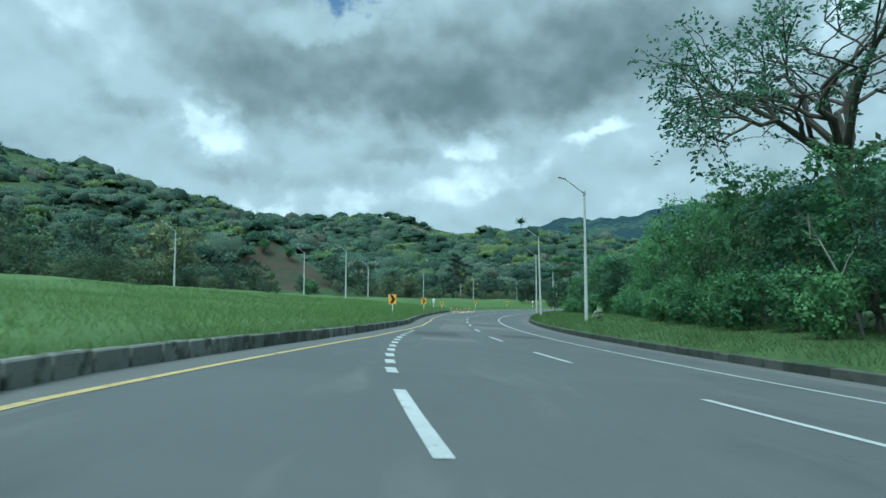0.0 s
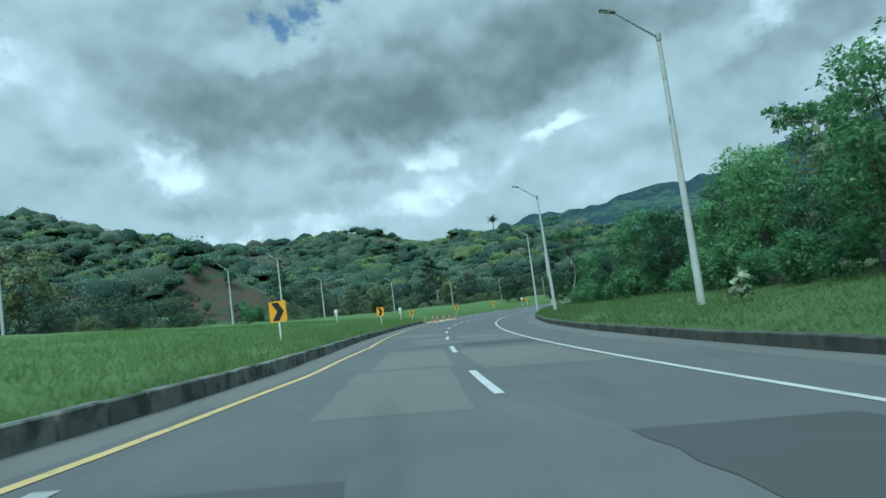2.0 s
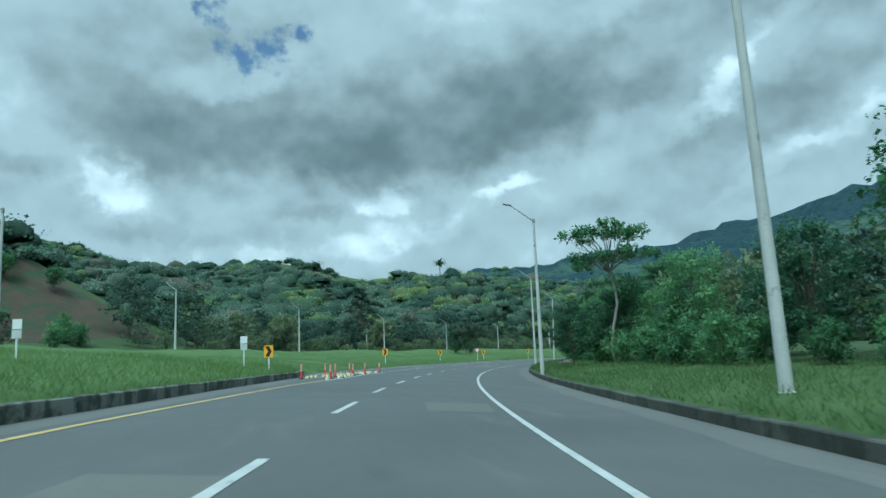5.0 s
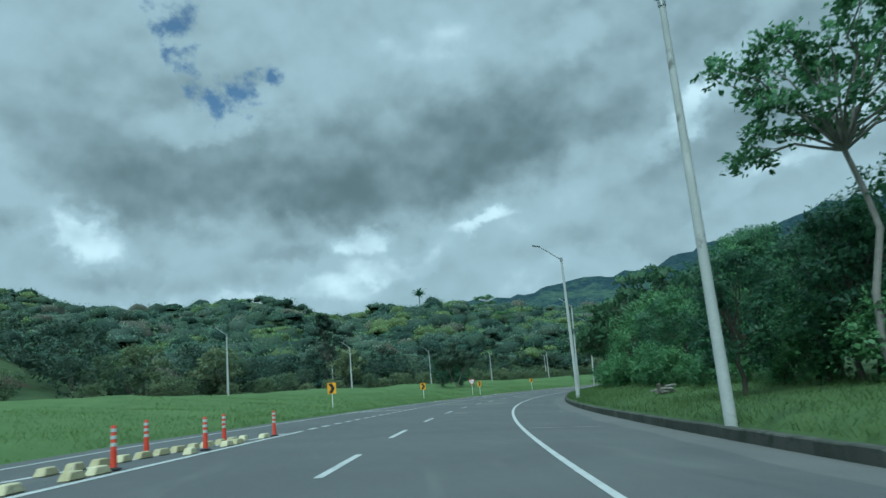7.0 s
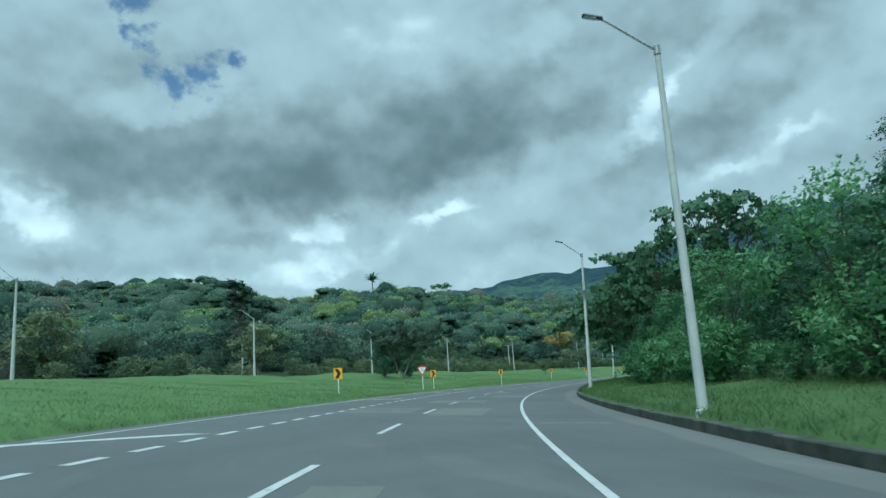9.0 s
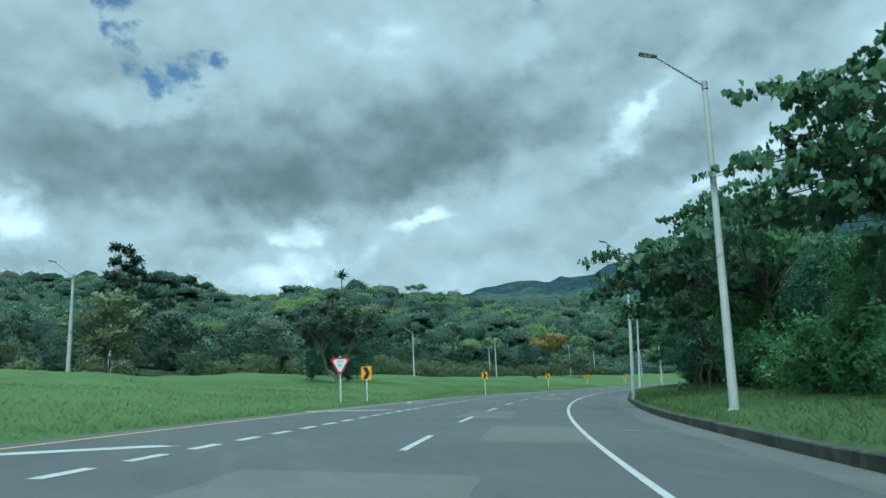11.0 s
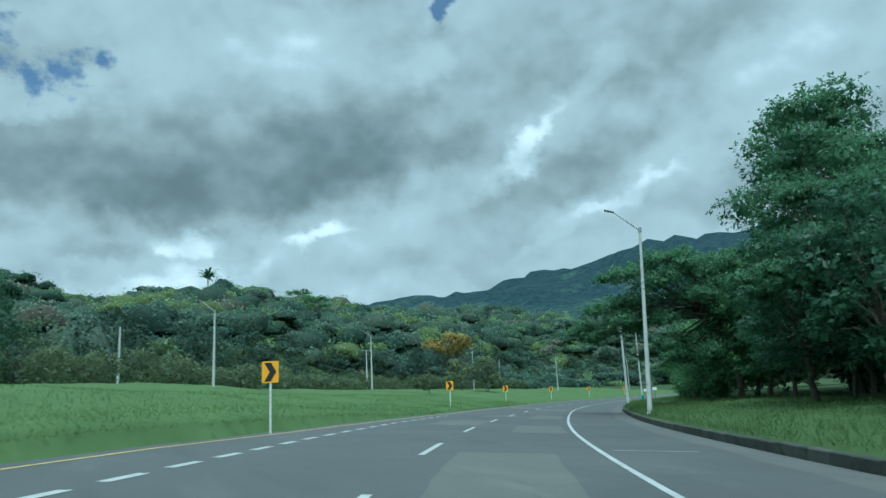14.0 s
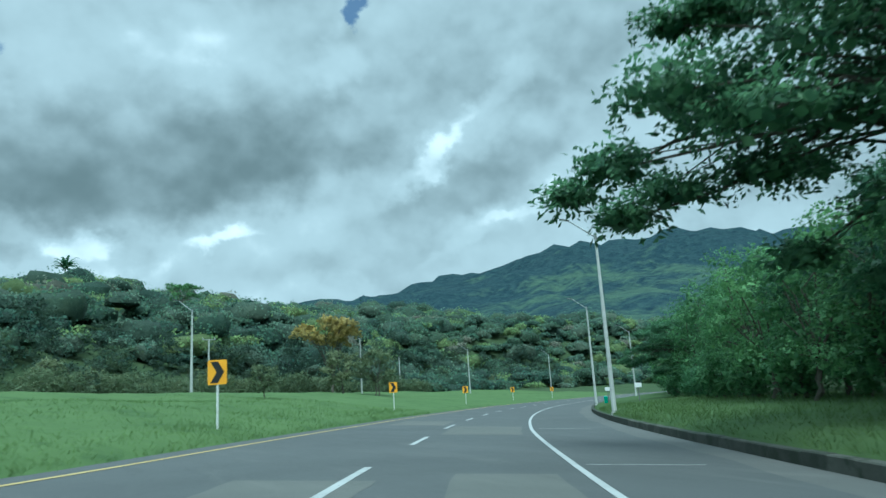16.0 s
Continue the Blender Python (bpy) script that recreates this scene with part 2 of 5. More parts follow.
FLOOR = material("forest_floor", (0.03, 0.055, 0.025), (0.07, 0.1, 0.045), 0.3, 4, 0.95, 0.6, 0.3, spec=0.1)
PASTURE = material("pasture", (0.055, 0.08, 0.042), (0.09, 0.112, 0.06), 0.05, 0.6, 0.95, 0.4, 0.4, spots=((0.035, 0.06, 0.036), 0.09, 0.55), spec=0.1)
SOIL = material("red_soil", (0.044, 0.044, 0.033), (0.082, 0.06, 0.046), 0.35, 2.5, 0.95, 0.8, 0.3, spots=((0.036, 0.06, 0.034), 0.4, 0.49), spec=0.1)
BARK = material("bark", (0.05, 0.045, 0.035), (0.13, 0.12, 0.10), 3, 25, 0.9, 0.8, 0.03)
PALE_BARK = material("pale_bark", (0.14, 0.135, 0.12), (0.27, 0.26, 0.235), 3, 25, 0.9, 0.6, 0.03)
LEAF = material("leaves", (0.050, 0.132, 0.061), (0.158, 0.312, 0.125), 0.35, 3, 0.5, 0, island=0.42, translucent=0.4, objrand=0.45)
LEAF_BROAD = material("broad_leaves", (0.042, 0.098, 0.052), (0.115, 0.215, 0.1), 0.35, 3, 0.45, 0, island=0.32, translucent=0.4, objrand=0.1)
LEAF_DARK = material("dark_leaves", (0.031, 0.082, 0.051), (0.089, 0.188, 0.099), 0.35, 3, 0.45, 0, island=0.42, translucent=0.4, objrand=0.25)
LEAF_LIGHT = material("light_leaves", (0.065, 0.161, 0.065), (0.186, 0.356, 0.137), 0.35, 3, 0.5, 0, island=0.42, translucent=0.4, objrand=0.3)
LEAF_HILL = material("hill_leaves", (0.061, 0.104, 0.059), (0.146, 0.203, 0.103), 0.35, 3, 0.6, 0, island=0.32, translucent=0.35, objrand=0.5)
LEAF_HILL_DARK = material("dark_hill_leaves", (0.033, 0.069, 0.049), (0.091, 0.137, 0.086), 0.35, 3, 0.6, 0, island=0.32, translucent=0.35, objrand=0.5)
LEAF_HILL_PALE = material("pale_hill_leaves", (0.094, 0.143, 0.073), (0.210, 0.254, 0.133), 0.35, 3, 0.6, 0, island=0.32, translucent=0.35, objrand=0.5)
LEAF_FEATHER = material("feathery_leaves", (0.036, 0.097, 0.057), (0.138, 0.273, 0.130), 0.35, 3, 0.5, 0, island=0.5, translucent=0.4, objrand=0.2)
WILTED = material("wilted_pale_leaves", (0.2, 0.27, 0.16), (0.36, 0.42, 0.29), 0.9, 6, 0.6, 0, island=0.5, translucent=0.3)
FLOWER = material("yellow_blossom", (0.24, 0.21, 0.07), (0.5, 0.4, 0.13), 0.35, 3, 0.6, 0, island=0.55, translucent=0.4)


def canopy(name, dark, light, through_leaf=0.0):
    """Foliage seen from afar: tone from crown to crown, tufts of leaves with the shade of their gaps painted dark, deep
    relief.
    """
    m = bpy.data.materials.new(name)
    m.use_nodes = True
    t = Nodes(m.node_tree)
    pos = t.n("ShaderNodeNewGeometry")
    place = pos.outputs["Position"]
    tone = t.noise(place, 0.12, 2)[0]
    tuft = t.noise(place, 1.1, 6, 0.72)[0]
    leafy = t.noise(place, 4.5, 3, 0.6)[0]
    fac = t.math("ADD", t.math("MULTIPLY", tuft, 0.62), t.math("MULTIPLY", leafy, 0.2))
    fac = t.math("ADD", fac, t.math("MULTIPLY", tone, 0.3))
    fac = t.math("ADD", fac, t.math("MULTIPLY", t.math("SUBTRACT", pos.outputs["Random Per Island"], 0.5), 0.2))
    # hollows between tufts take the dark colour, as their shade would
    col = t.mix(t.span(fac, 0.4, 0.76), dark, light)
    p = t.n("ShaderNodeBsdfPrincipled")
    t.put(p.inputs["Base Color"], col)
    p.inputs["Roughness"].default_value = 0.75
    p.inputs["Specular IOR Level"].default_value = 0.12
    bn = t.n("ShaderNodeBump")
    bn.inputs["Strength"].default_value = 1.0
    bn.inputs["Distance"].default_value = 0.7
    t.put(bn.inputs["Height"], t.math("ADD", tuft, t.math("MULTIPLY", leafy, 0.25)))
    t.put(p.inputs["Normal"], bn.outputs[0])
    shader = p.outputs[0]
    if through_leaf:
        tr = t.n("ShaderNodeBsdfTranslucent")
        t.put(tr.inputs[0], col)
        mx = t.n("ShaderNodeMixShader")
        mx.inputs[0].default_value = through_leaf
        t.put(mx.inputs[1], shader)
        t.put(mx.inputs[2], tr.outputs[0])
        shader = mx.outputs[0]
    o = t.n("ShaderNodeOutputMaterial")
    t.put(o.inputs[0], shader)
    return m


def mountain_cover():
    """Blue-green forest on the heights, giving way to paler clearings and pasture on the lower slopes. The blue is
    distance haze put into the base colours.
    """
    m = bpy.data.materials.new("hazy_mountain_forest")
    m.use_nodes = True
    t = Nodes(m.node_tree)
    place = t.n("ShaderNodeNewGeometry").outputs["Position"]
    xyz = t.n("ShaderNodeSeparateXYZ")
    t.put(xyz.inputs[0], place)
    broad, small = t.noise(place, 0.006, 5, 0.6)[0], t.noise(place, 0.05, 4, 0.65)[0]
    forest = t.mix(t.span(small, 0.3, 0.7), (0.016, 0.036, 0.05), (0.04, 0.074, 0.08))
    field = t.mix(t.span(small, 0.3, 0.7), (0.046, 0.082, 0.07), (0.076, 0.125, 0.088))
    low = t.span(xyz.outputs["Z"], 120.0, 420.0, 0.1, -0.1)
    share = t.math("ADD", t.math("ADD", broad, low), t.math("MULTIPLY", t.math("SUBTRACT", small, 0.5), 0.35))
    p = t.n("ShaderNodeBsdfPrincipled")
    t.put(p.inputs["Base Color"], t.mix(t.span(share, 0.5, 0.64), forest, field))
    p.inputs["Roughness"].default_value = 0.95
    p.inputs["Specular IOR Level"].default_value = 0.05
    bn = t.n("ShaderNodeBump")
    bn.inputs["Strength"].default_value = 1.0
    bn.inputs["Distance"].default_value = 16.0
    t.put(bn.inputs["Height"], t.math("ADD", small, t.math("MULTIPLY", broad, 1.5)))
    t.put(p.inputs["Normal"], bn.outputs[0])
    o = t.n("ShaderNodeOutputMaterial")
    t.put(o.inputs[0], p.outputs[0])
    return m


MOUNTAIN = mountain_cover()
# hill foliage tones, greyed and lifted at the dark end to carry haze
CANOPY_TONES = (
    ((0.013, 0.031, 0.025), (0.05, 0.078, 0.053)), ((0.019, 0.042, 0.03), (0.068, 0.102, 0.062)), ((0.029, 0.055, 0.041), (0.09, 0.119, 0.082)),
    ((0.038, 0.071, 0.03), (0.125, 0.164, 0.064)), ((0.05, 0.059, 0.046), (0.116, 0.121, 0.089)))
# dark copy of the tones: shade inside the crowns, put into the colour
SHADED_CORES = [canopy("forest_core_shaded", tuple(1.2 * c for c in lo), tuple(1.0 * c for c in hi)) for lo, hi in CANOPY_TONES]
# light copy of the same tones for the lit leaves outside
LIT_LEAVES = [canopy("forest_leaves_lit", tuple(4.2 * c for c in lo), tuple(2.8 * c for c in hi), 0.4) for lo, hi in CANOPY_TONES]
CONCRETE = material("pole_concrete", (0.34, 0.36, 0.35), (0.52, 0.54, 0.52), 1.2, 25, 0.85, 0.3, 0.01, spots=((0.2, 0.21, 0.2), 1.9, 0.6))
STEEL = material("galvanised_steel", (0.28, 0.3, 0.3), (0.4, 0.42, 0.42), 4, 30, 0.45, 0.1, 0.005, metal=0.7)
LAMP_GREY = material("lamp_housing", (0.1, 0.11, 0.11), (0.16, 0.17, 0.17), 4, 30, 0.5, 0.1, 0.005)
LENS = material("lamp_lens", (0.55, 0.57, 0.57), (0.7, 0.72, 0.72), 4, 30, 0.2, 0, spec=0.5)
SIGN_YELLOW = material("sign_yellow", (0.72, 0.32, 0.012), (0.85, 0.42, 0.02), 2, 20, 0.4, 0.05, 0.003, spec=0.5)
SIGN_BLACK = material("sign_black", (0.014, 0.015, 0.016), (0.024, 0.025, 0.026), 3, 20, 0.45, 0, spec=0.4)
SIGN_WHITE = material("sign_white", (0.62, 0.64, 0.64), (0.74, 0.76, 0.76), 2, 20, 0.45, 0, spec=0.5)
SIGN_RED = material("sign_red", (0.42, 0.02, 0.03), (0.52, 0.035, 0.04), 2, 20, 0.4, 0, spec=0.5)
SIGN_GREEN = material("sign_green", (0.01, 0.25, 0.16), (0.02, 0.32, 0.2), 2, 20, 0.45, 0, spec=0.5)
POST_WHITE = material("painted_post", (0.55, 0.57, 0.56), (0.7, 0.72, 0.7), 3, 25, 0.6, 0.1, 0.004)
POST_ORANGE = material("orange_plastic", (0.5, 0.05, 0.03), (0.66, 0.09, 0.05), 4, 30, 0.5, 0.1, 0.004, spots=((0.3, 0.06, 0.04), 6, 0.66))
REFLECT = material("reflective_band", (0.4, 0.43, 0.42), (0.56, 0.6, 0.58), 4, 40, 0.4, 0, spec=0.5)
RUBBER = material("black_rubber", (0.015, 0.015, 0.015), (0.035, 0.035, 0.035), 4, 40, 0.8, 0.1, 0.004)
CREAM = material("worn_yellow_concrete", (0.36, 0.33, 0.19), (0.52, 0.49, 0.32), 5, 30, 0.85, 0.3, 0.01, objrand=0.5, spots=((0.28, 0.27, 0.22), 4, 0.58))


# ---- helpers for shapes ----
def mesh_np(name, verts, faces, mats, slots=None, smooth=False, normals=None):
    """A mesh from arrays; faces: (n, 3) or (n, 4). normals: shading normals of the vertices, as on rounded foliage."""
    me = bpy.data.meshes.new(name)
    verts, faces = np.asarray(verts, np.float32), np.asarray(faces, np.int32)
    k = faces.shape[1]
    me.vertices.add(len(verts))
    me.vertices.foreach_set("co", verts.ravel())
    me.loops.add(faces.size)
    me.loops.foreach_set("vertex_index", faces.ravel())
    me.polygons.add(len(faces))
    me.polygons.foreach_set("loop_start", np.arange(0, faces.size, k, dtype=np.int32))
    if slots is not None:
        me.polygons.foreach_set("material_index", np.asarray(slots, np.int32))
    me.polygons.foreach_set("use_smooth", np.full(len(faces), smooth))
    for m in mats:
        me.materials.append(m)
    me.update(calc_edges=True)
    if normals is not None:
        me.polygons.foreach_set("use_smooth", np.full(len(faces), True))
        me.normals_split_custom_set_from_vertices(normals / (np.linalg.norm(normals, axis=1, keepdims=True) + 1e-9))
    return me


def outward(verts, faces, normals):
    """Faces turned so that they look the way of their shading normals."""
    a, b, c = (verts[faces[:, k]] for k in (0, 1, 2))
    flip = (np.cross(b - a, c - a) * normals[faces[:, 0]]).sum(1) < 0
    return np.where(flip[:, None], faces[:, ::-1], faces)


def bm_mesh(name, bm, mat, smooth=False):
    me = bpy.data.meshes.new(name)
    bmesh.ops.recalc_face_normals(bm, faces=bm.faces)
    bm.to_mesh(me)
    bm.free()
    me.materials.append(mat)
    if smooth:
        me.polygons.foreach_set("use_smooth", np.full(len(me.polygons), True))
        me.set_sharp_from_angle(angle=radians(40))
    return me


def part(name, shape, mat, parent, label="", smooth=False):
    """Links a bmesh or a mesh as one mesh object under a thing."""
    me = shape if isinstance(shape, bpy.types.Mesh) else bm_mesh(name, shape, mat, smooth)
    ob = new(name, me)
    ob.parent = parent
    if label:
        tagged(ob, label)
    return ob


def box(sx, sy, sz, at=(0, 0, 0), bevel=0.0, bm=None):
    bm = bm or bmesh.new()
    made = bmesh.ops.create_cube(bm, size=1.0, matrix=Matrix.Translation(at) @ Matrix.Diagonal((sx, sy, sz, 1)))
    if bevel:
        edges = list({e for v in made["verts"] for e in v.link_edges})
        bmesh.ops.bevel(bm, geom=edges, offset=bevel, segments=2, affect="EDGES")
    return bm


def tube(points, radii, sides=8, bm=None, cap=True):
    """A tapered tube along points."""
    bm = bm or bmesh.new()
    rings = []
    pts = [Vector(p) for p in points]
    for i, p in enumerate(pts):
        d = (pts[min(i + 1, len(pts) - 1)] - pts[max(i - 1, 0)]).normalized()
        a = d.cross(Vector((0.31, 0.95, 0.05))).normalized()
        b = d.cross(a)
        rings.append([bm.verts.new(p + radii[i] * (math.cos(k * math.tau / sides) * a + math.sin(k * math.tau / sides) * b)) for k in range(sides)])
    for r, q in zip(rings, rings[1:]):
        for k in range(sides):
            bm.faces.new((r[k], r[(k + 1) % sides], q[(k + 1) % sides], q[k]))
    if cap:
        bm.faces.new(rings[0][::-1])
        bm.faces.new(rings[-1])
    return bm


def plate(outline, depth, y=0.0, bm=None):
    """A flat plate in the x-z plane with the given outline, thick along y."""
    bm = bm or bmesh.new()
    front = [bm.verts.new((x, y, z)) for x, z in outline]
    back = [bm.verts.new((x, y + depth, z)) for x, z in outline]
    bm.faces.new(front)
    bm.faces.new(back[::-1])
    n = len(outline)
    for k in range(n):
        bm.faces.new((front[k], back[k], back[(k + 1) % n], front[(k + 1) % n]))
    return bm


# ---- plan of the road: the right edge line, s along it, u to its left ----
COEF = (2.068843807e-13, -2.144488275e-10, 9.246537036e-08, -1.901953895e-05, 0.00312833875, -0.18105090536, 9.588721054)
BEND, CROSSFALL = 0.00256, 0.06


def plan():
    ys = np.arange(-90.0, 271.0)
    yy = np.clip(ys, 6, None)
    xs = np.polyval(COEF, yy)
    slope = np.polyval(np.polyder(COEF), 6.0)
    xs = np.where(ys < 6, xs + slope * (ys - 6), xs)
    pts = list(zip(xs, ys))
    x, y = pts[-1]
    th = math.atan2(xs[-1] - xs[-2], 1.0)
    for k in range(330):
        x, y, th = x + math.sin(th), y + math.cos(th), th + BEND
        pts.append((x, y))
    pts = np.array(pts)
    run = np.r_[0, np.cumsum(np.hypot(*np.diff(pts, axis=0).T))]
    return pts, run - run[90]


LINE, RUN = plan()
TANG = np.gradient(LINE, axis=0)
TANG /= np.hypot(TANG[:, 0], TANG[:, 1])[:, None]


def on_road(s, u):
    """x, y for a run s along the edge line and an offset u to its left."""
    s, u = np.asarray(s, float), np.asarray(u, float)
    p = [np.interp(s, RUN, LINE[:, k]) for k in (0, 1)]
    t = [np.interp(s, RUN, TANG[:, k]) for k in (0, 1)]
    return p[0] - u * t[1], p[1] + u * t[0]


def heading(s):
    t = [float(np.interp(s, RUN, TANG[:, k])) for k in (0, 1)]
    return math.atan2(-t[0], t[1])


def run_of(x, y):
    """s and u of places."""
    x, y = np.asarray(x, float).ravel(), np.asarray(y, float).ravel()
    s, u = np.empty(len(x)), np.empty(len(x))
    for a in range(0, len(x), 20000):
        b = slice(a, a + 20000)
        d = (x[b, None] - LINE[None, ::2, 0]) ** 2 + (y[b, None] - LINE[None, ::2, 1]) ** 2
        j = np.argmin(d, 1) * 2
        dx, dy = x[b] - LINE[j, 0], y[b] - LINE[j, 1]
        along = dx * TANG[j, 0] + dy * TANG[j, 1]
        s[b] = RUN[j] + np.clip(along, -1.5, 1.5)
        side = -dx * TANG[j, 1] + dy * TANG[j, 0]
        u[b] = np.sign(side) * np.maximum(np.abs(side), np.hypot(dx, dy) * (np.abs(along) > 3))
    return s, u


def right_edge(s):
    return np.interp(s, [0, 45, 66, 82, 97, 115, 140, 170, 195, 212, 232, 268, 285, 400], [-2.9, -2.8, -3.05, -3.35, -3.75, -3.95, -4.0, -3.8, -3.6, -3.65, -4.0, -4.0, -4.2, -4.5])


def left_edge(s):
    return np.interp(s, [-20, 5, 14, 20, 26, 33, 44, 50, 58, 66, 84, 97, 120, 126, 132, 246, 253, 262, 280, 300, 330],
                     [13.6, 12.7, 11.9, 10.8, 9.68, 8.62, 7.45, 7.15, 7.2, 7.45, 7.95, 8.5, 9.7, 10.6, 10.9, 10.4, 9.85, 9.45, 8.4, 7.9, 7.5])


KERB_END = 123.0
RIDGE_AZ = [-100, -70, -50, -40, -30, -25, -19, -15, -11, -8, -5, -2.5, 0, 3, 6, 9, 14, 20, 30, 45, 60, 90]
RIDGE_EL = [12, 14, 13.8, 12.9, 11.5, 10.3, 8.9, 8.2, 7.9, 8.2, 8.9, 8.3, 7.8, 7.1, 7.1, 7.3, 6.6, 6.0, 5.0, 3.5, 2.5, 2]
RIDGE_RAD = [640, 640, 640, 640, 640, 640, 640, 640, 640, 640, 640, 630, 620, 590, 530, 520, 540, 560, 580, 600, 600, 600]
PEAK_AZ = [-10, 5, 10, 13.7, 19.5, 24, 27, 30.5, 34.6, 39.5, 44, 47, 51, 54.4, 60, 70, 110]
PEAK_EL = [3.0, 4.7, 5.4, 5.8, 6.3, 7.0, 7.3, 7.7, 8.5, 9.3, 9.8, 9.9, 9.7, 9.1, 8.6, 8.0, 6.0]
CENTRE, PEAK_R = (20.0, 120.0), 2900.0


def step(a, b, v):
    t = np.clip((v - a) / (b - a), 0, 1)
    return t * t * (3 - 2 * t)


def waves(x, y, size, seed):
    """Smooth uneven ground, from -1 to 1."""
    r = np.random.RandomState(seed)
    z = np.zeros_like(x)
    for k in range(6):
        a, ph = r.uniform(0, math.tau), r.uniform(0, math.tau)
        f = math.tau / (size * r.uniform(0.6, 1.6))
        z += np.sin((x * math.cos(a) + y * math.sin(a)) * f + ph)
    return z / 3.0


def ground_z(x, y, su=None):
    x, y = np.asarray(x, float).ravel(), np.asarray(y, float).ravel()
    s, u = su or run_of(x, y)
    ur, ul = right_edge(s), left_edge(s)
    road = CROSSFALL * np.clip(u, -6, 14) - 0.12
    left = CROSSFALL * ul + np.where(s < KERB_END, 0.24, 0.02) + 0.115 * np.clip(u - ul, 0, 27) + 0.02 * np.clip(u - ul - 27, 0, 60)
    left += 0.10 * waves(x, y, 9, 3) * step(1, 8, u - ul) + 0.25 * waves(x, y, 38, 4) * step(6, 20, u - ul)
    left += 0.35 * step(234, 252, s) * step(370, 310, s) * step(3, 12, u - ul) * step(34, 22, u - ul)
    right = CROSSFALL * ur + 0.26 + 0.05 * np.clip(ur - u, 0, 14) + 0.015 * np.clip(ur - u - 14, 0, 200)
    right += 0.06 * waves(x, y, 8, 5) * step(1, 6, ur - u)
    left += 0.34 * step(232, 244, s) * step(275, 258, s) * step(-0.3, 0.25, u - ul) * step(16, 7, u - ul)
    left += 0.2 * step(0.2, 1.1, u - ul) * step(16, 7, u - ul)
    right += 0.2 * step(0.2, 1.1, ur - u) * step(12, 6, ur - u)
    z = np.where(u > ul + 0.3, left, np.where(u < ur - 0.36, right, road))
    dx, dy = x - CENTRE[0], y - CENTRE[1]
    r, az = np.hypot(dx, dy), np.degrees(np.arctan2(dx, dy))
    rr = np.interp(az, RIDGE_AZ, RIDGE_RAD)
    top = rr * np.tan(np.radians(np.interp(az, RIDGE_AZ, RIDGE_EL))) - 7
    climb = np.clip((r - 70) / (rr - 70), 0, 1) ** 1.8
    fall = 1 - 0.6 * step(rr * 1.02, rr * 1.7, r)
    hill = top * climb * fall * step(44, 95, u) * step(95, 60, np.abs(az))
    hill += 5.0 * waves(x, y, 110, 7) * step(90, 260, u)
    far = np.hypot(x, y)
    az0 = np.degrees(np.arctan2(x, y))
    mount = PEAK_R * np.tan(np.radians(np.interp(az0, PEAK_AZ, PEAK_EL)))
    mount = mount * step(700, PEAK_R, far) ** 1.3 * (1 - 0.6 * step(PEAK_R * 1.05, PEAK_R * 1.6, far)) * step(-25, 5, az0) * step(140, 100, az0)
    mount *= 1 + (0.05 * waves(x, y, 620, 11) + 0.05 * waves(x, y, 260, 12) + 0.025 * waves(x, y, 110, 13)) * step(900, 1500, far)
    shelf = 105 * np.exp(-((az0 - 41) / 13) ** 2) * step(800, 1450, far) * (1 - step(1450, 1750, far))
    hill = np.maximum(hill, 0) + 15.5 * np.exp(-((x + 44) / 16) ** 2 - ((y - 203) / 17) ** 2)
    return z + np.maximum(hill, 0) + np.maximum(mount, shelf + 0.5 * mount)


# ---- ground: one sheet to the horizon ----
def ground():
    far = np.cumsum(22 * 1.16 ** np.arange(0, 40))
    far = far[far < 4200]
    fine = np.cumsum(np.minimum(4 * 1.12 ** np.arange(0, 200), 62))
    fine = fine[fine < 4200]
    w_cols = np.r_[-60 - far[::-1], np.arange(-60, -16, 1.7), np.arange(-16, 9, 0.35), np.arange(9, 60, 1.7), 60 + fine]
    rows = np.r_[-25 - far[::-1], np.arange(-25, 330, 1.0), np.arange(330, 420, 3.0), 420 + fine]
    edge = np.interp(np.clip(rows, 6, 330), LINE[:, 1], LINE[:, 0])
    x = edge[:, None] + w_cols[None, :]
    y = np.broadcast_to(rows[:, None], x.shape)
    xf, yf = x.ravel(), y.ravel()
    su = run_of(xf, yf)
    z = ground_z(xf, yf, su)
    nr, nc = x.shape
    i = (np.arange(nr - 1)[:, None] * nc + np.arange(nc - 1)[None, :]).ravel()
    faces = np.stack([i, i + 1, i + nc + 1, i + nc], 1)
    cx, cy = xf[faces].mean(1), yf[faces].mean(1)
    u = su[1][faces].mean(1)
    r = np.hypot(cx - CENTRE[0], cy - CENTRE[1])
    az = np.degrees(np.arctan2(cx - CENTRE[0], cy - CENTRE[1]))
    slot = np.zeros(len(faces), int)
    slot[(u > 47) | (u < -14) | (r > 330)] = 1
    slot[is_pasture(cx, cy)] = 2
    slot[is_soil(cx, cy)] = 3
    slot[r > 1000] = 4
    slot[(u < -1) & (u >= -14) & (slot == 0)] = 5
    me = mesh_np("ground", np.stack([xf, yf, z], 1), faces, [GRASS, FLOOR, PASTURE, SOIL, MOUNTAIN, ROUGH_SHADED], slot, smooth=True)
    tagged(new("ground", me), "green roadside grass rising to forested hills and mountains", "ground", kind="structure")


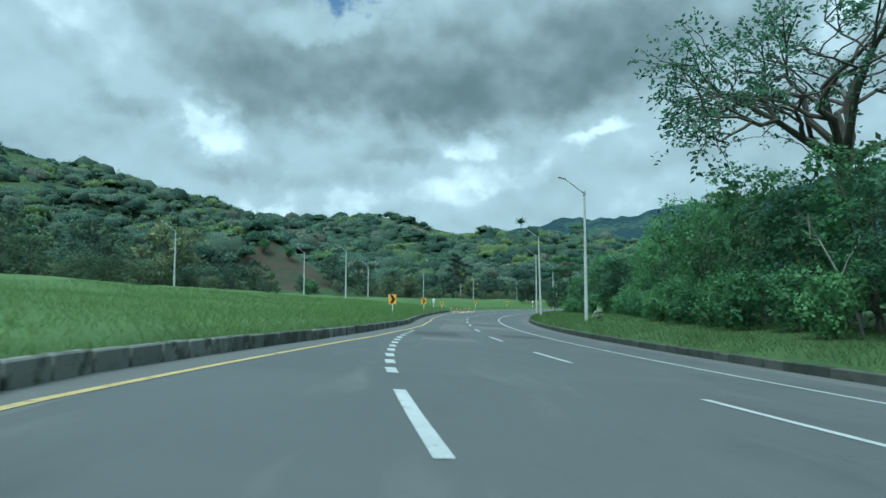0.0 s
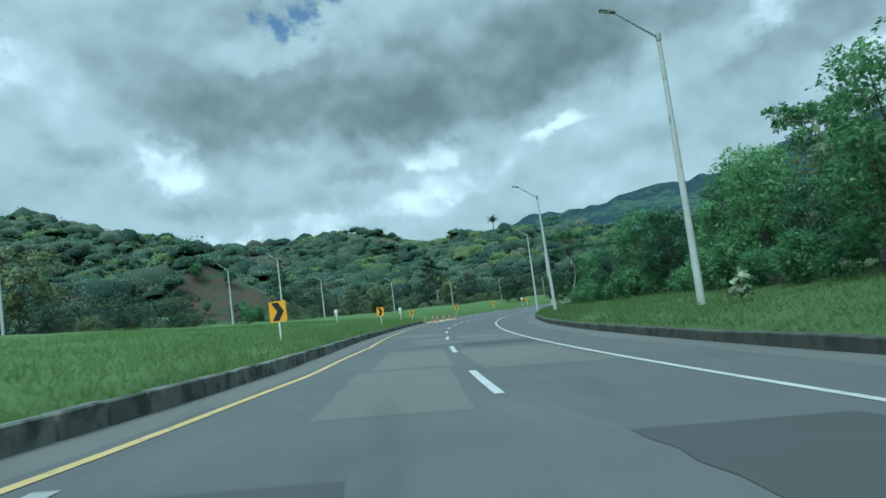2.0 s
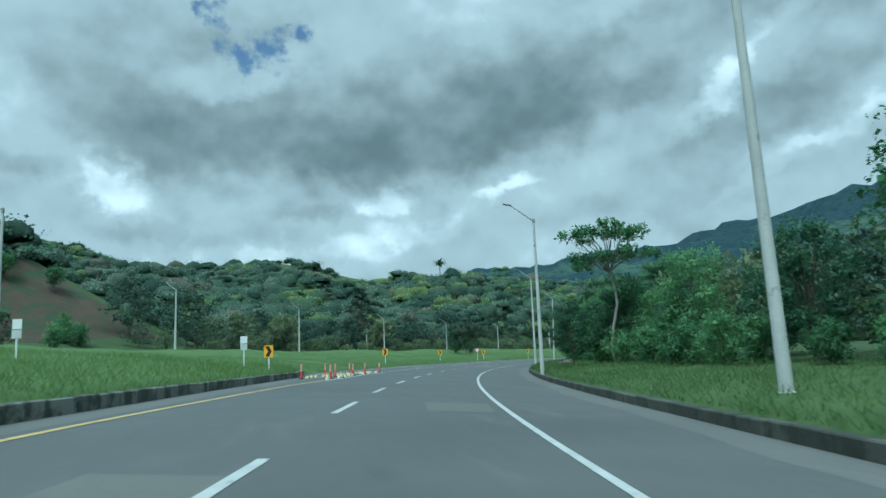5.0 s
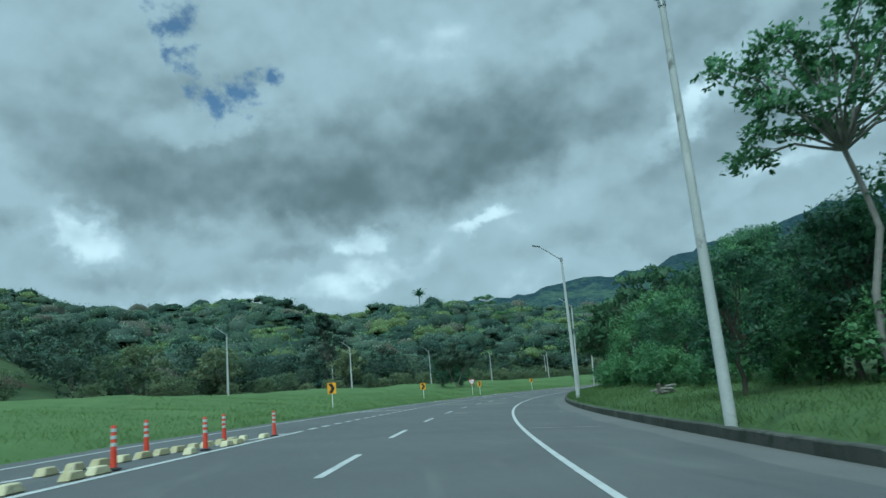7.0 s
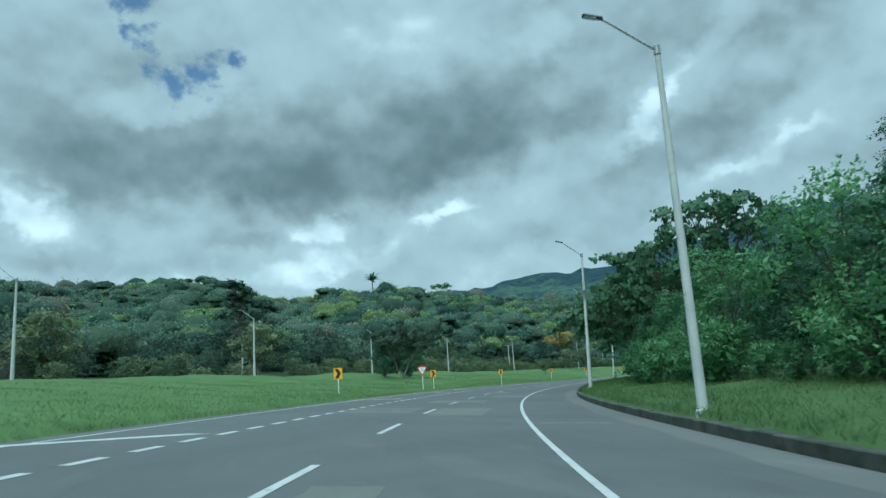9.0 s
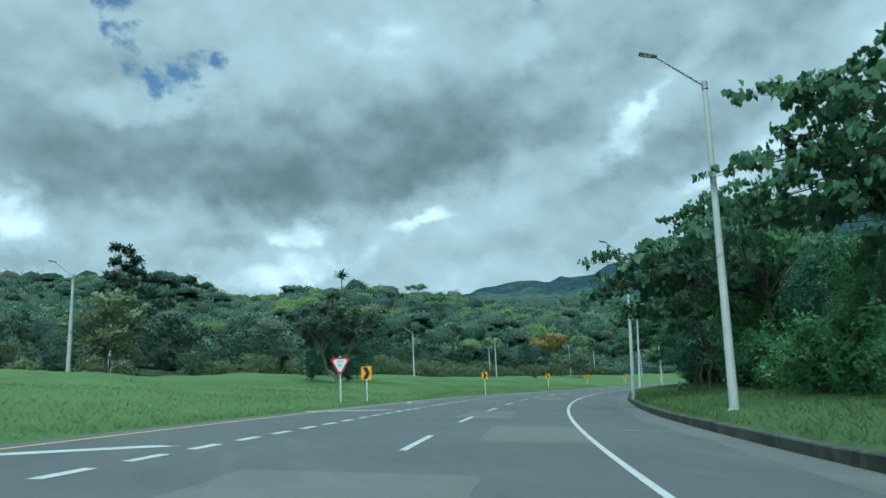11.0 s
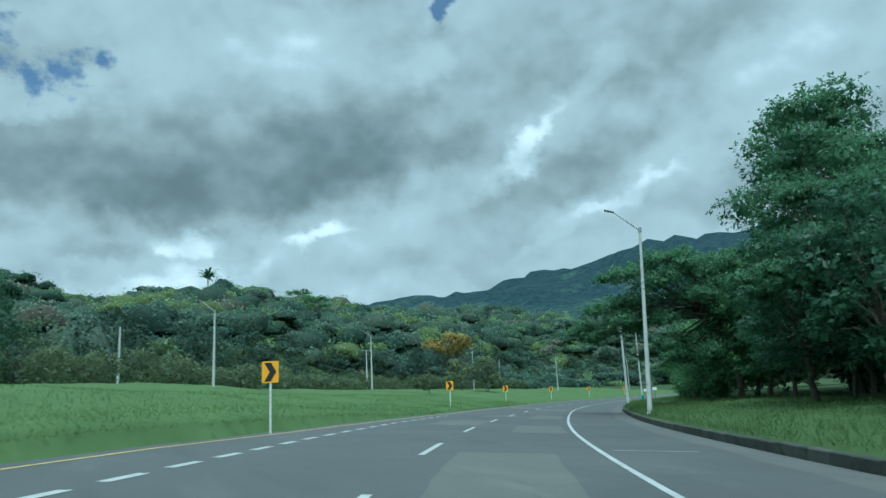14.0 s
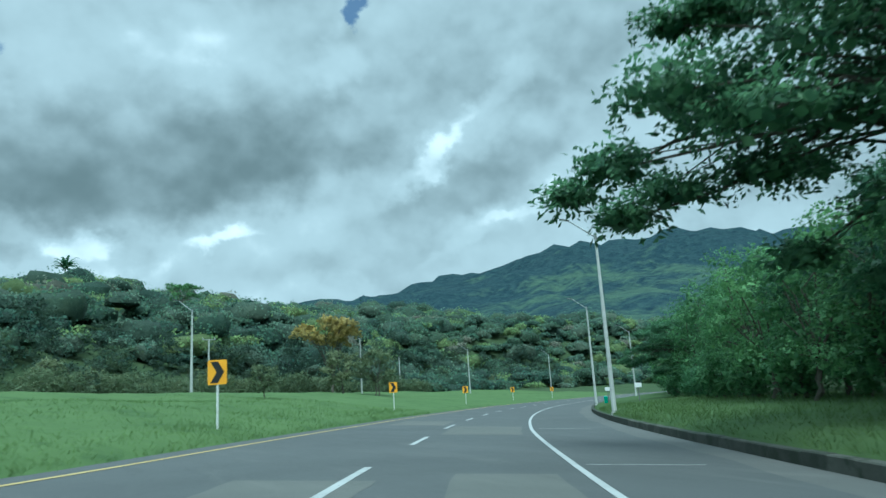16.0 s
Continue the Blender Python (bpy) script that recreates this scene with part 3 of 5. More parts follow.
def is_pasture(x, y):
    dx, dy = x - CENTRE[0], y - CENTRE[1]
    r, az = np.hypot(dx, dy), np.degrees(np.arctan2(dx, dy))
    a = (np.abs(az + 3.4) < 3.0) & (r > 545) & (r < 640) & (waves(x, y, 34, 21) > -0.1)
    b = (np.abs(az - 1.5) < 2.5) & (r > 560) & (r < 650)
    return a | b


def is_soil(x, y):
    return ((x + 36.5) / 6.5) ** 2 + ((y - 194) / 14) ** 2 < 1 + 0.35 * waves(x, y, 7, 41)


def is_open(x, y):
    """Ground below the bare soil where no tree stands."""
    return ((x + 30) / 9) ** 2 + ((y - 178) / 20) ** 2 < 1


ground()


# ---- road surface and its markings ----
def ribbon(name, ss, ua, ub, mat, lift, label="", cat="", thick=0.0, cols=1):
    """A strip along the road between the offsets ua and ub."""
    ss = np.asarray(ss, float)
    ua, ub = np.broadcast_to(ua, ss.shape), np.broadcast_to(ub, ss.shape)
    rows = []
    for k in range(cols + 1):
        u = ua + (ub - ua) * k / cols
        x, y = on_road(ss, u)
        rows.append(np.stack([x, y, CROSSFALL * u + lift], 1))
    n = len(ss)
    verts = np.concatenate(rows)
    faces = []
    for k in range(cols):
        i = np.arange(n - 1) + k * n
        faces.append(np.stack([i, i + n, i + n + 1, i + 1], 1)[:, ::-1])
    faces = np.concatenate(faces)
    if thick:
        m = len(verts)
        low = verts - (0, 0, thick)
        verts = np.concatenate([verts, low])
        i = np.arange(n - 1)
        j = i + cols * n
        faces = np.concatenate([faces, np.stack([i, i + 1, i + 1 + m, i + m], 1)[:, ::-1], np.stack([j, j + 1, j + 1 + m, j + m], 1)])
    ob = new(name, mesh_np(name, verts, faces, [mat], smooth=False))
    if label:
        tagged(ob, label, cat, kind="structure")
    return ob


long_s = np.arange(-60, 560, 1.5)
road = ribbon("road", long_s, right_edge(long_s) - 0.02, left_edge(long_s) + 0.32, ASPHALT, 0.0, "grey worn asphalt highway bending to one side", "road", 0.25, 6)
ribbon("road_shoulder", long_s, right_edge(long_s) - 0.01, right_edge(long_s) + 0.98 + 0.09 * np.sin(long_s * 0.37) + 0.06 * np.sin(long_s * 1.13), SHOULDER, 0.001, "pale dusty asphalt shoulder beside the kerb", "road shoulder")

near_s = np.arange(6, 123, 1.0)
ribbon("road_gutter", near_s, left_edge(near_s) - 0.75, left_edge(near_s) + 0.02, SHOULDER, 0.001, "pale dusty gutter along the kerb", "gutter")


def patches():
    """Square repairs: from and to along the road, from and to across it, lighter or darker than the road."""
    rnd = random.Random(21)
    rows = [(29.4, 31.8, 4.3, 6.4, 1), (41, 47.6, 3.4, 5.2, 1), (46.6, 54.6, 0.25, 2.8, 1), (48, 56, 3.25, 4.95, 1), (56.5, 59, 0.2, 2.6, 0),
            (59.2, 61.9, 2.4, 4.3, 1), (60.6, 63, 0.1, 2.3, 1), (62.4, 66, 2.9, 4.6, 1), (63.8, 67.8, 0.15, 2.7, 1), (69.4, 75, 3.45, 5.8, 1),
            (73, 75.4, -0.15, 1.1, 1), (78.7, 80.1, 3.5, 5.1, 1), (85.9, 88.1, 3.6, 4.9, 1), (97.2, 100.5, 0.3, 1.9, 1), (152.2, 155.2, 2.5, 3.3, 1),
            (172.4, 179, 1.4, 3.5, 1), (174.5, 179.8, 4.3, 7.2, 1), (186.6, 191, 2.1, 5.3, 1), (196.9, 203, 0.1, 2.5, 1), (207.9, 214.8, 2.3, 4.3, 1),
            (228.9, 231.4, 4.5, 6.4, 1), (232.6, 235.2, 4.7, 6.2, 1), (238.9, 246.6, 1.1, 3.2, 1), (256, 262, 0.3, 2.2, 1), (262, 268, 3.8, 6.2, 1),
            (271.4, 279.3, 0.25, 2.0, 1), (273.8, 278.2, 3.1, 5.1, 1), (292, 299, 0.4, 3.2, 1), (300, 306, 3.9, 6.5, 1), (34, 38, 4.6, 6.6, 0), (36, 39, 0.5, 2.4, 0)]
    for k, (a, b, ua, ub, light) in enumerate(rows):
        ss = np.linspace(a, b, 8)
        low, high = (np.array([ua, ub])[:, None] + np.array([[rnd.uniform(-0.035, 0.035) for _ in ss] for _ in range(2)]))
        ob = ribbon("road_patch", ss, low + rnd.uniform(-0.08, 0.08) * np.linspace(-1, 1, 8), high + rnd.uniform(-0.08, 0.08) * np.linspace(-1, 1, 8), PATCH if light else PATCH_DARK, 0.002 + 0.0001 * k)
        tagged(ob, "paler square repair in the asphalt" if light else "darker repair in the asphalt", "road patch", kind="structure")


patches()
LIFT = 0.0068


def marking(name, a, b, u0, u1, width, mat, label):
    n = max(2, int((b - a) / 1.5) + 1)
    ss = np.linspace(a, b, n)
    uu = np.linspace(u0, u1, n)
    return ribbon(name, ss, uu - width / 2, uu + width / 2, mat, LIFT, label, "road marking")


edge_s = np.arange(-40, 545, 1.5)
edge_u = np.interp(edge_s, [255, 275, 283, 296], [0.0, -0.17, -0.14, 0.0])
ribbon("edge_line", edge_s, edge_u - 0.065, edge_u + 0.065, WHITE_LINE, LIFT, "solid white edge line on the asphalt", "road marking")
yel_s = np.arange(-20, 117.5, 1.5)
yel_u = np.interp(yel_s, [-20, 5, 11, 21, 30, 40.5, 48, 61, 70, 82, 93, 110, 118], [13.0, 12.3, 11.64, 9.72, 8.1, 6.8, 6.2, 6.07, 6.42, 6.8, 7.25, 7.6, 7.5])
ribbon("yellow_line", yel_s, yel_u - 0.07, yel_u + 0.07, YELLOW_LINE, LIFT, "worn solid yellow line along the left edge", "road marking")
out_s = np.arange(126, 190, 1.5)
ribbon("outer_line", out_s, left_edge(out_s) - 0.45, left_edge(out_s) - 0.33, WHITE_LINE, LIFT, "thin white line along the slip lane", "road marking")
out_s = np.arange(189, 520, 1.5)
ribbon("outer_yellow_line", out_s, left_edge(out_s) - 0.47, left_edge(out_s) - 0.33, YELLOW_LINE, LIFT, "worn solid yellow line along the left edge", "road marking")
dash_ends = np.r_[14.0 + 10.75 * np.arange(-2, 9), 109.2, 118.4, 127.6, 136.8 + 10.25 * np.arange(35)]
for b in dash_ends:
    a = float(b) - 4.0
    u = float(np.interp(a, [0, 25, 48, 66, 88, 105, 140, 215, 250, 280, 300], [3.5, 3.25, 2.95, 3.1, 3.65, 3.8, 3.75, 3.65, 3.95, 3.45, 3.45]))
    marking("lane_dash", a, a + 4.0, u, u, 0.14, WHITE_LINE, "white dash between the lanes")
marking("merge_dash", 9.4, 13.6, 7.96, 7.91, 0.17, WHITE_LINE, "short thick white dash of the ending lane")
for k in range(12):
    a = 16.0 + 1.95 * k
    u = float(np.interp(a, [5, 16, 20, 25, 30, 36, 46], [7.95, 7.84, 7.7, 7.47, 7.2, 6.75, 6.15]))
    marking("merge_dash", a, a + 1.0, u, u, 0.2, WHITE_LINE if k < 9 else OLD_WHITE, "short thick white dash of the ending lane")
marking("island_line", 116.0, 138.0, 7.45, 7.5, 0.16, WHITE_LINE, "solid white line along the lane separator")
marking("island_line", 119.0, 136.5, 9.2, 7.7, 0.14, WHITE_LINE, "solid white line along the lane separator")
for k in range(68):
    a = 139.0 + 2.02 * k
    u = float(np.interp(a, [138, 150, 200, 225, 250, 262, 276], [7.55, 7.45, 7.25, 7.35, 7.8, 7.8, 7.3]))
    marking("exit_dash", a, a + 1.15, u, u, 0.2, WHITE_LINE, "short white dash beside the slip lane")
for a, ua, ub in ((69, -1.7, -2.7), (136, -0.15, -2.5), (151.5, -0.25, -2.7), (168, -0.3, -2.4), (185, -0.3, -2.5), (202, -0.8, -2.5), (216, -0.2, -2.2), (232, -0.3, -2.3), (248, -0.3, -2.3), (264.5, -0.1, -2.0), (281, -0.35, -2.5), (297, -0.3, -2.4)):
    ss = np.linspace(a - 0.06, a + 0.06, 2)
    ribbon("shoulder_bar", ss, np.full(2, ub), np.full(2, ua), OLD_WHITE, LIFT, "worn white bar across the shoulder", "road marking")
for a in (160, 190.5, 210):
    marking("chevron_line", a, a + 3.6, 10.8, 8.0, 0.55, WHITE_LINE, "slanted white bar painted on the slip lane")
for u0, u1, a, b in ((9.6, 8.85, 224.1, 227.4), (9.6, 10.25, 224.1, 227.4), (8.85, 10.25, 227.2, 227.5)):
    marking("yield_triangle", a, b, u0, u1, 0.2 if b - a > 1 else 0.3, WHITE_LINE, "white give-way triangle painted on the slip lane")


# ---- kerbs ----
def kerb_stone(width, height):
    bm = bmesh.new()
    made = bmesh.ops.create_cube(bm, size=1.0, matrix=Matrix.Translation((0, 0, height / 2 - 0.1)) @ Matrix.Diagonal((width, 0.985, height + 0.2, 1)))
    top = [e for e in bm.edges if all(v.co.z > 0 for v in e.verts)]
    bmesh.ops.bevel(bm, geom=top, offset=0.025, segments=1, affect="EDGES")
    return bm


def kerb(name, label, side, a, b, mat, seed):
    rnd = random.Random(seed)
    edge = right_edge if side < 0 else left_edge
    ss = np.arange(a, b, 1.5)
    foot = ribbon(name, ss, edge(ss) + side * 0.03, edge(ss) + side * 0.2, mat, 0.05, label, "kerb")
    me = bm_mesh("kerb_stone", kerb_stone(0.22, 0.27 if side < 0 else 0.3), mat)
    for k in range(int(b - a)):
        s0 = a + k + 0.5
        u = float(edge(s0)) + side * 0.12
        x, y = on_road(s0, u)
        turn = math.atan2(-(on_road(s0 + 1, float(edge(s0 + 1)))[0] - on_road(s0 - 1, float(edge(s0 - 1)))[0]),
                          on_road(s0 + 1, float(edge(s0 + 1)))[1] - on_road(s0 - 1, float(edge(s0 - 1)))[1])
        ob = new("kerb_stone", me)
        ob.parent = foot
        ob.matrix_basis = Matrix.LocRotScale((x, y, CROSSFALL * u + rnd.uniform(-0.015, 0.012)),
                                             Euler((rnd.uniform(-.006, .006), rnd.uniform(-.03, .03), turn + rnd.uniform(-.006, .006))), None)


# ---- street furniture ----
def street_lamp(x, y, z, arm_turn, high, label, lean=0.0):
    """A tapered concrete pole with a steel arm and a flat lamp head."""
    ob = new("street_lamp")
    tagged(ob, label, "street lamp", "street lamps along the road")
    part("pole", tube([(0, 0, -0.5), (0, 0, 0.02), (0, 0, high * 0.5), (0, 0, high)], [0.15, 0.145, 0.112, 0.075], 14), CONCRETE, ob, smooth=True)
    part("base_plinth", tube([(0, 0, -0.3), (0, 0, 0.0), (0, 0, 0.04)], [0.2, 0.2, 0.16], 14), CONCRETE, ob, "stained concrete foot", smooth=True)
    part("collar", tube([(0, 0, high - 0.22), (0, 0, high + 0.05)], [0.1, 0.1], 12), STEEL, ob, "steel clamp", smooth=True)
    pts = [(-0.04, 0, high - 0.06), (-0.3, 0, high + 0.13), (-0.9, 0, high + 0.6), (-1.36, 0, high + 0.96), (-1.5, 0, high + 1.04)]
    part("arm", tube(pts, [0.045, 0.042, 0.04, 0.038, 0.036], 8), STEEL, ob, "thin galvanised steel arm", smooth=True)
    tilt = Matrix.Translation((-1.74, 0, high + 1.13)) @ Matrix.Rotation(radians(14), 4, "Y")
    bm = box(0.62, 0.24, 0.075, (0, 0, 0), 0.026)
    for v in bm.verts:
        v.co.y *= 0.72 if v.co.x > 0.1 else 1.0
    bm.transform(tilt)
    head = part("lamp_head", bm, LAMP_GREY, ob, "flat grey lamp head", smooth=True)
    bm = box(0.36, 0.18, 0.02, (-0.08, 0, -0.042), 0.008)
    bm.transform(tilt)
    part("lens", bm, LENS, head)
    ob.matrix_basis = Matrix.Translation((x, y, z)) @ Matrix.Rotation(lean, 4, "Y") @ Matrix.Rotation(arm_turn, 4, "Z")
    return ob


def utility_pole(x, y, z, high, bar=False):
    ob = new("utility_pole")
    tagged(ob, "slim pale concrete utility pole" + (" with a crossbar on top" if bar else " without a lamp"), "utility pole", "utility poles behind the bank")
    part("pole", tube([(0, 0, -0.5), (0, 0, high * 0.5), (0, 0, high)], [0.16, 0.13, 0.1], 12), CONCRETE, ob, smooth=True)
    if bar:
        part("crossbar", box(1.9, 0.1, 0.12, (0, 0, high - 0.08), 0.02), STEEL, ob)
        for dx in (-0.8, 0.8):
            part("insulator", tube([(dx, 0, high - 0.02), (dx, 0, high + 0.2)], [0.05, 0.035], 8), LENS, ob)
    else:
        part("band", tube([(0, 0, high - 0.5), (0, 0, high - 0.4)], [0.125, 0.125], 12), STEEL, ob)
    ob.matrix_basis = pose(x, y, z)
    return ob


def chevron_sign(wide=0.6, high=0.75, foot=0.85, label="yellow curve sign with a black chevron on a white post"):
    ob = new("chevron_sign")
    tagged(ob, label, "road sign", "chevron signs along the curve")
    part("post", box(0.06, 0.06, foot + high + 0.6, (0, 0.035, (foot + high - 0.6) / 2), 0.006), POST_WHITE, ob, "white painted square post")
    c = 0.03
    z0, z1, h = foot, foot + high, wide / 2
    outline = [(-h + c, z0), (h - c, z0), (h, z0 + c), (h, z1 - c), (h - c, z1), (-h + c, z1), (-h, z1 - c), (-h, z0 + c)]
    panel = part("panel", plate(outline, 0.004, -0.006), SIGN_YELLOW, ob, "yellow-orange sign plate")
    a, zm, t = wide * 0.36, (z0 + z1) / 2, wide * 0.40
    chev = [(-a, z0 + 0.05), (-a + t, z0 + 0.05), (a, zm), (-a + t, z1 - 0.05), (-a, z1 - 0.05), (a - t, zm)]
    part("arrow", plate(chev, 0.003, -0.0105), SIGN_BLACK, panel, "black chevron")
    part("bracket", box(wide * 0.8, 0.02, 0.04, (0, 0.012, z1 - 0.18)), STEEL, ob)
    part("bracket", box(wide * 0.8, 0.02, 0.04, (0, 0.012, z0 + 0.18)), STEEL, ob)
    return ob


def lettering(name, text, size, mat, parent, at):
    """Flat letters standing in the x-z plane."""
    curve = bpy.data.curves.new(name, "FONT")
    curve.body, curve.size, curve.align_x, curve.extrude = text, size, "CENTER", 0.001
    source = bpy.data.objects.new(name, curve)
    me = bpy.data.meshes.new_from_object(source)
    me.transform(Matrix.Translation(at) @ Matrix.Rotation(radians(90), 4, "X"))
    me.materials.clear()
    me.materials.append(mat)
    bpy.data.objects.remove(source)
    part(name, me, mat, parent, "dark lettering")


def yield_sign():
    ob = new("yield_sign")
    tagged(ob, "red and white triangular give-way sign on a white post", "road sign")
    part("post", box(0.06, 0.06, 2.9, (0, 0.035, 0.85), 0.006), POST_WHITE, ob)

    def tri(r, zc):
        pts = []
        for k in range(3):
            ang = math.radians(-90 + 120 * k)
            for d in (-9, 9):
                pts.append((r * math.cos(ang + math.radians(d)), zc + r * math.sin(ang + math.radians(d))))
        return pts
    plate_ = part("panel", plate(tri(0.52, 1.9), 0.004, -0.006), SIGN_RED, ob, "red triangular plate")
    part("field", plate(tri(0.385, 1.9), 0.003, -0.0105), SIGN_WHITE, plate_, "white inner triangle")
    for word, z, size in (("CEDA", 1.985, 0.13), ("EL", 1.885, 0.1), ("PASO", 1.775, 0.1)):
        lettering("lettering", word, size, SIGN_BLACK, plate_, (0, -0.0125, z))
    part("bracket", box(0.3, 0.02, 0.04, (0, 0.012, 2.06)), STEEL, ob)
    return ob


def notice_board(label):
    ob = new("notice_board")
    tagged(ob, label, "road sign")
    part("post", box(0.08, 0.06, 2.9, (0, 0.04, 0.85), 0.006), POST_WHITE, ob)
    part("panel", box(0.5, 0.02, 0.55, (0, 0, 2.22), 0.008), SIGN_WHITE, ob, "upper pale plate")
    part("panel", box(0.5, 0.02, 0.48, (0, 0, 1.68), 0.008), REFLECT, ob, "lower grey plate")
    part("divider", box(0.5, 0.025, 0.03, (0, -0.004, 1.935)), SIGN_BLACK, ob)
    return ob


def delineator():
    ob = new("delineator_post")
    tagged(ob, "red-orange plastic delineator post with pale reflective bands", "traffic post", "delineator posts on the lane separator")
    part("base", tube([(0, 0, 0), (0, 0, 0.025), (0, 0, 0.045)], [0.13, 0.125, 0.06], 14), RUBBER, ob, "black rubber base", smooth=True)
    part("tube", tube([(0, 0, 0.02), (0, 0, 0.4), (0, 0, 0.74), (0, 0, 0.76)], [0.06, 0.05, 0.045, 0.036], 14), POST_ORANGE, ob, smooth=True)
    for z in (0.40, 0.525, 0.645):
        part("reflective_band", tube([(0, 0, z), (0, 0, z + 0.062)], [0.0525, 0.051], 14, cap=False), REFLECT, ob, "pale reflective band", smooth=True)
    return ob


def separator_block():
    bm = bmesh.new()
    bmesh.ops.create_cube(bm, size=1.0, matrix=Matrix.Translation((0, 0, 0.06)) @ Matrix.Diagonal((0.2, 0.55, 0.14, 1)))
    for v in bm.verts:
        if v.co.z > 0.05:
            v.co.y *= 0.62
            v.co.x *= 0.8
    bmesh.ops.bevel(bm, geom=list(bm.edges), offset=0.018, segments=1, affect="EDGES")
    return bm_mesh("separator_block", bm, CREAM)


def z_at(x, y):
    return float(ground_z([x], [y])[0])


def ball(fine):
    bm = bmesh.new()
    bmesh.ops.create_icosphere(bm, subdivisions=fine, radius=1.0)
    bm.verts.ensure_lookup_table()
    v = np.array([tuple(p.co) for p in bm.verts])
    f = np.array([[p.index for p in q.verts] for q in bm.faces])
    bm.free()
    return v, f


BALL_V, BALL_F = ball(2)


# ---- trees ----
def frames(normals, rnd):
    """Two directions across each normal, turned at random."""
    n = normals / np.linalg.norm(normals, axis=1, keepdims=True)
    r = rnd.normal(size=n.shape)
    d = r - n * (r * n).sum(1, keepdims=True)
    d /= np.linalg.norm(d, axis=1, keepdims=True) + 1e-9
    return n, d, np.cross(n, d)


def kites(centres, n, d, side, length, width, fold=0.12):
    """Leaf-shaped quads, folded along the middle."""
    length, width = np.broadcast_to(length, len(centres))[:, None], np.broadcast_to(width, len(centres))[:, None]
    mid = centres - 0.06 * length * d
    v = np.stack([centres - 0.5 * length * d, mid + 0.5 * width * side + fold * width * n, centres + 0.5 * length * d,
                  mid - 0.5 * width * side + fold * width * n], 1).reshape(-1, 3)
    return v, np.arange(len(v)).reshape(-1, 4)


def hearts(centres, n, d, side, length, width):
    """Broad heart-shaped leaves: a notch at the stalk, two lobes, a pointed tip."""
    length, width = length[:, None], width[:, None]
    rows = [centres + a * length * d + b * width * side + c * width * n for a, b, c in
            ((-0.4, 0, -0.05), (-0.5, 0.28, 0.05), (-0.25, 0.52, 0.1), (0.15, 0.34, 0.04), (0.55, 0, -0.06), (0.15, -0.34, 0.04), (-0.25, -0.52, 0.1), (-0.5, -0.28, 0.05))]
    v = np.stack(rows, 1).reshape(-1, 3)
    return v, np.arange(len(v)).reshape(-1, 8)


def unit(rnd, n):
    v = rnd.normal(size=(n, 3))
    return v / np.linalg.norm(v, axis=1, keepdims=True)


def sprays(centres, outs, rnd, per, leaf, spread, droop, wide=0.5, heart=False):
    """Twigs of leaves that lie in drooping fans."""
    k = len(centres)
    axis = outs + np.array([0, 0, -droop]) + 0.35 * rnd.normal(size=(k, 3))
    axis /= np.linalg.norm(axis, axis=1, keepdims=True)
    nrm = 0.9 * np.array([0, 0, 1.0]) + 0.55 * outs + 0.35 * rnd.normal(size=(k, 3))
    nrm -= axis * (nrm * axis).sum(1, keepdims=True)
    nrm /= np.linalg.norm(nrm, axis=1, keepdims=True)
    side = np.cross(nrm, axis)
    rep = lambda v: np.repeat(v, per, 0)  # noqa: E731
    t = rnd.uniform(-0.5, 0.5, k * per)[:, None]
    q = rnd.uniform(-1, 1, k * per)[:, None]
    c = rep(centres) + rep(axis) * t * spread + rep(side) * q * spread * 0.42 * (0.75 - t) + rep(nrm) * rnd.normal(size=(k * per, 1)) * 0.07 * spread
    d = rep(axis) * (0.7 + 0.3 * t) + rep(side) * np.sign(q) * 0.8 + 0.4 * rnd.normal(size=(k * per, 3))
    n = rep(nrm) + 0.45 * rnd.normal(size=(k * per, 3))
    d /= np.linalg.norm(d, axis=1, keepdims=True)
    n -= d * (n * d).sum(1, keepdims=True)
    n /= np.linalg.norm(n, axis=1, keepdims=True) + 1e-9
    size = leaf * rnd.uniform(0.65, 1.3, k * per)
    if heart:
        d = 0.5 * d + np.array([0, 0, -0.9])
        d /= np.linalg.norm(d, axis=1, keepdims=True)
        n = rep(outs) + 0.6 * rnd.normal(size=d.shape)
        n -= d * (n * d).sum(1, keepdims=True)
        n /= np.linalg.norm(n, axis=1, keepdims=True) + 1e-9
        v, f = hearts(c, n, d, np.cross(n, d), size, size * wide)
    else:
        v, f = kites(c, n, d, np.cross(n, d), size, size * wide)
    look_n = np.repeat(rep(outs) + 0.3 * n + np.array([0, 0, 0.15]), f.shape[1], 0)
    return v, outward(v, f, look_n), look_n


def limb(bm, a, b, ra, rb, rnd, sag=0.12, sides=5, steps=4):
    a, b = np.array(a, float), np.array(b, float)
    span = np.linalg.norm(b - a)
    pts = []
    for k in range(steps + 1):
        f = k / steps
        p = a + (b - a) * f + rnd.normal(size=3) * span * 0.045 * math.sin(math.pi * f)
        p[2] += span * sag * math.sin(math.pi * f)
        pts.append(tuple(p))
    tube(pts, [ra + (rb - ra) * k / steps for k in range(steps + 1)], sides, bm)
    return pts


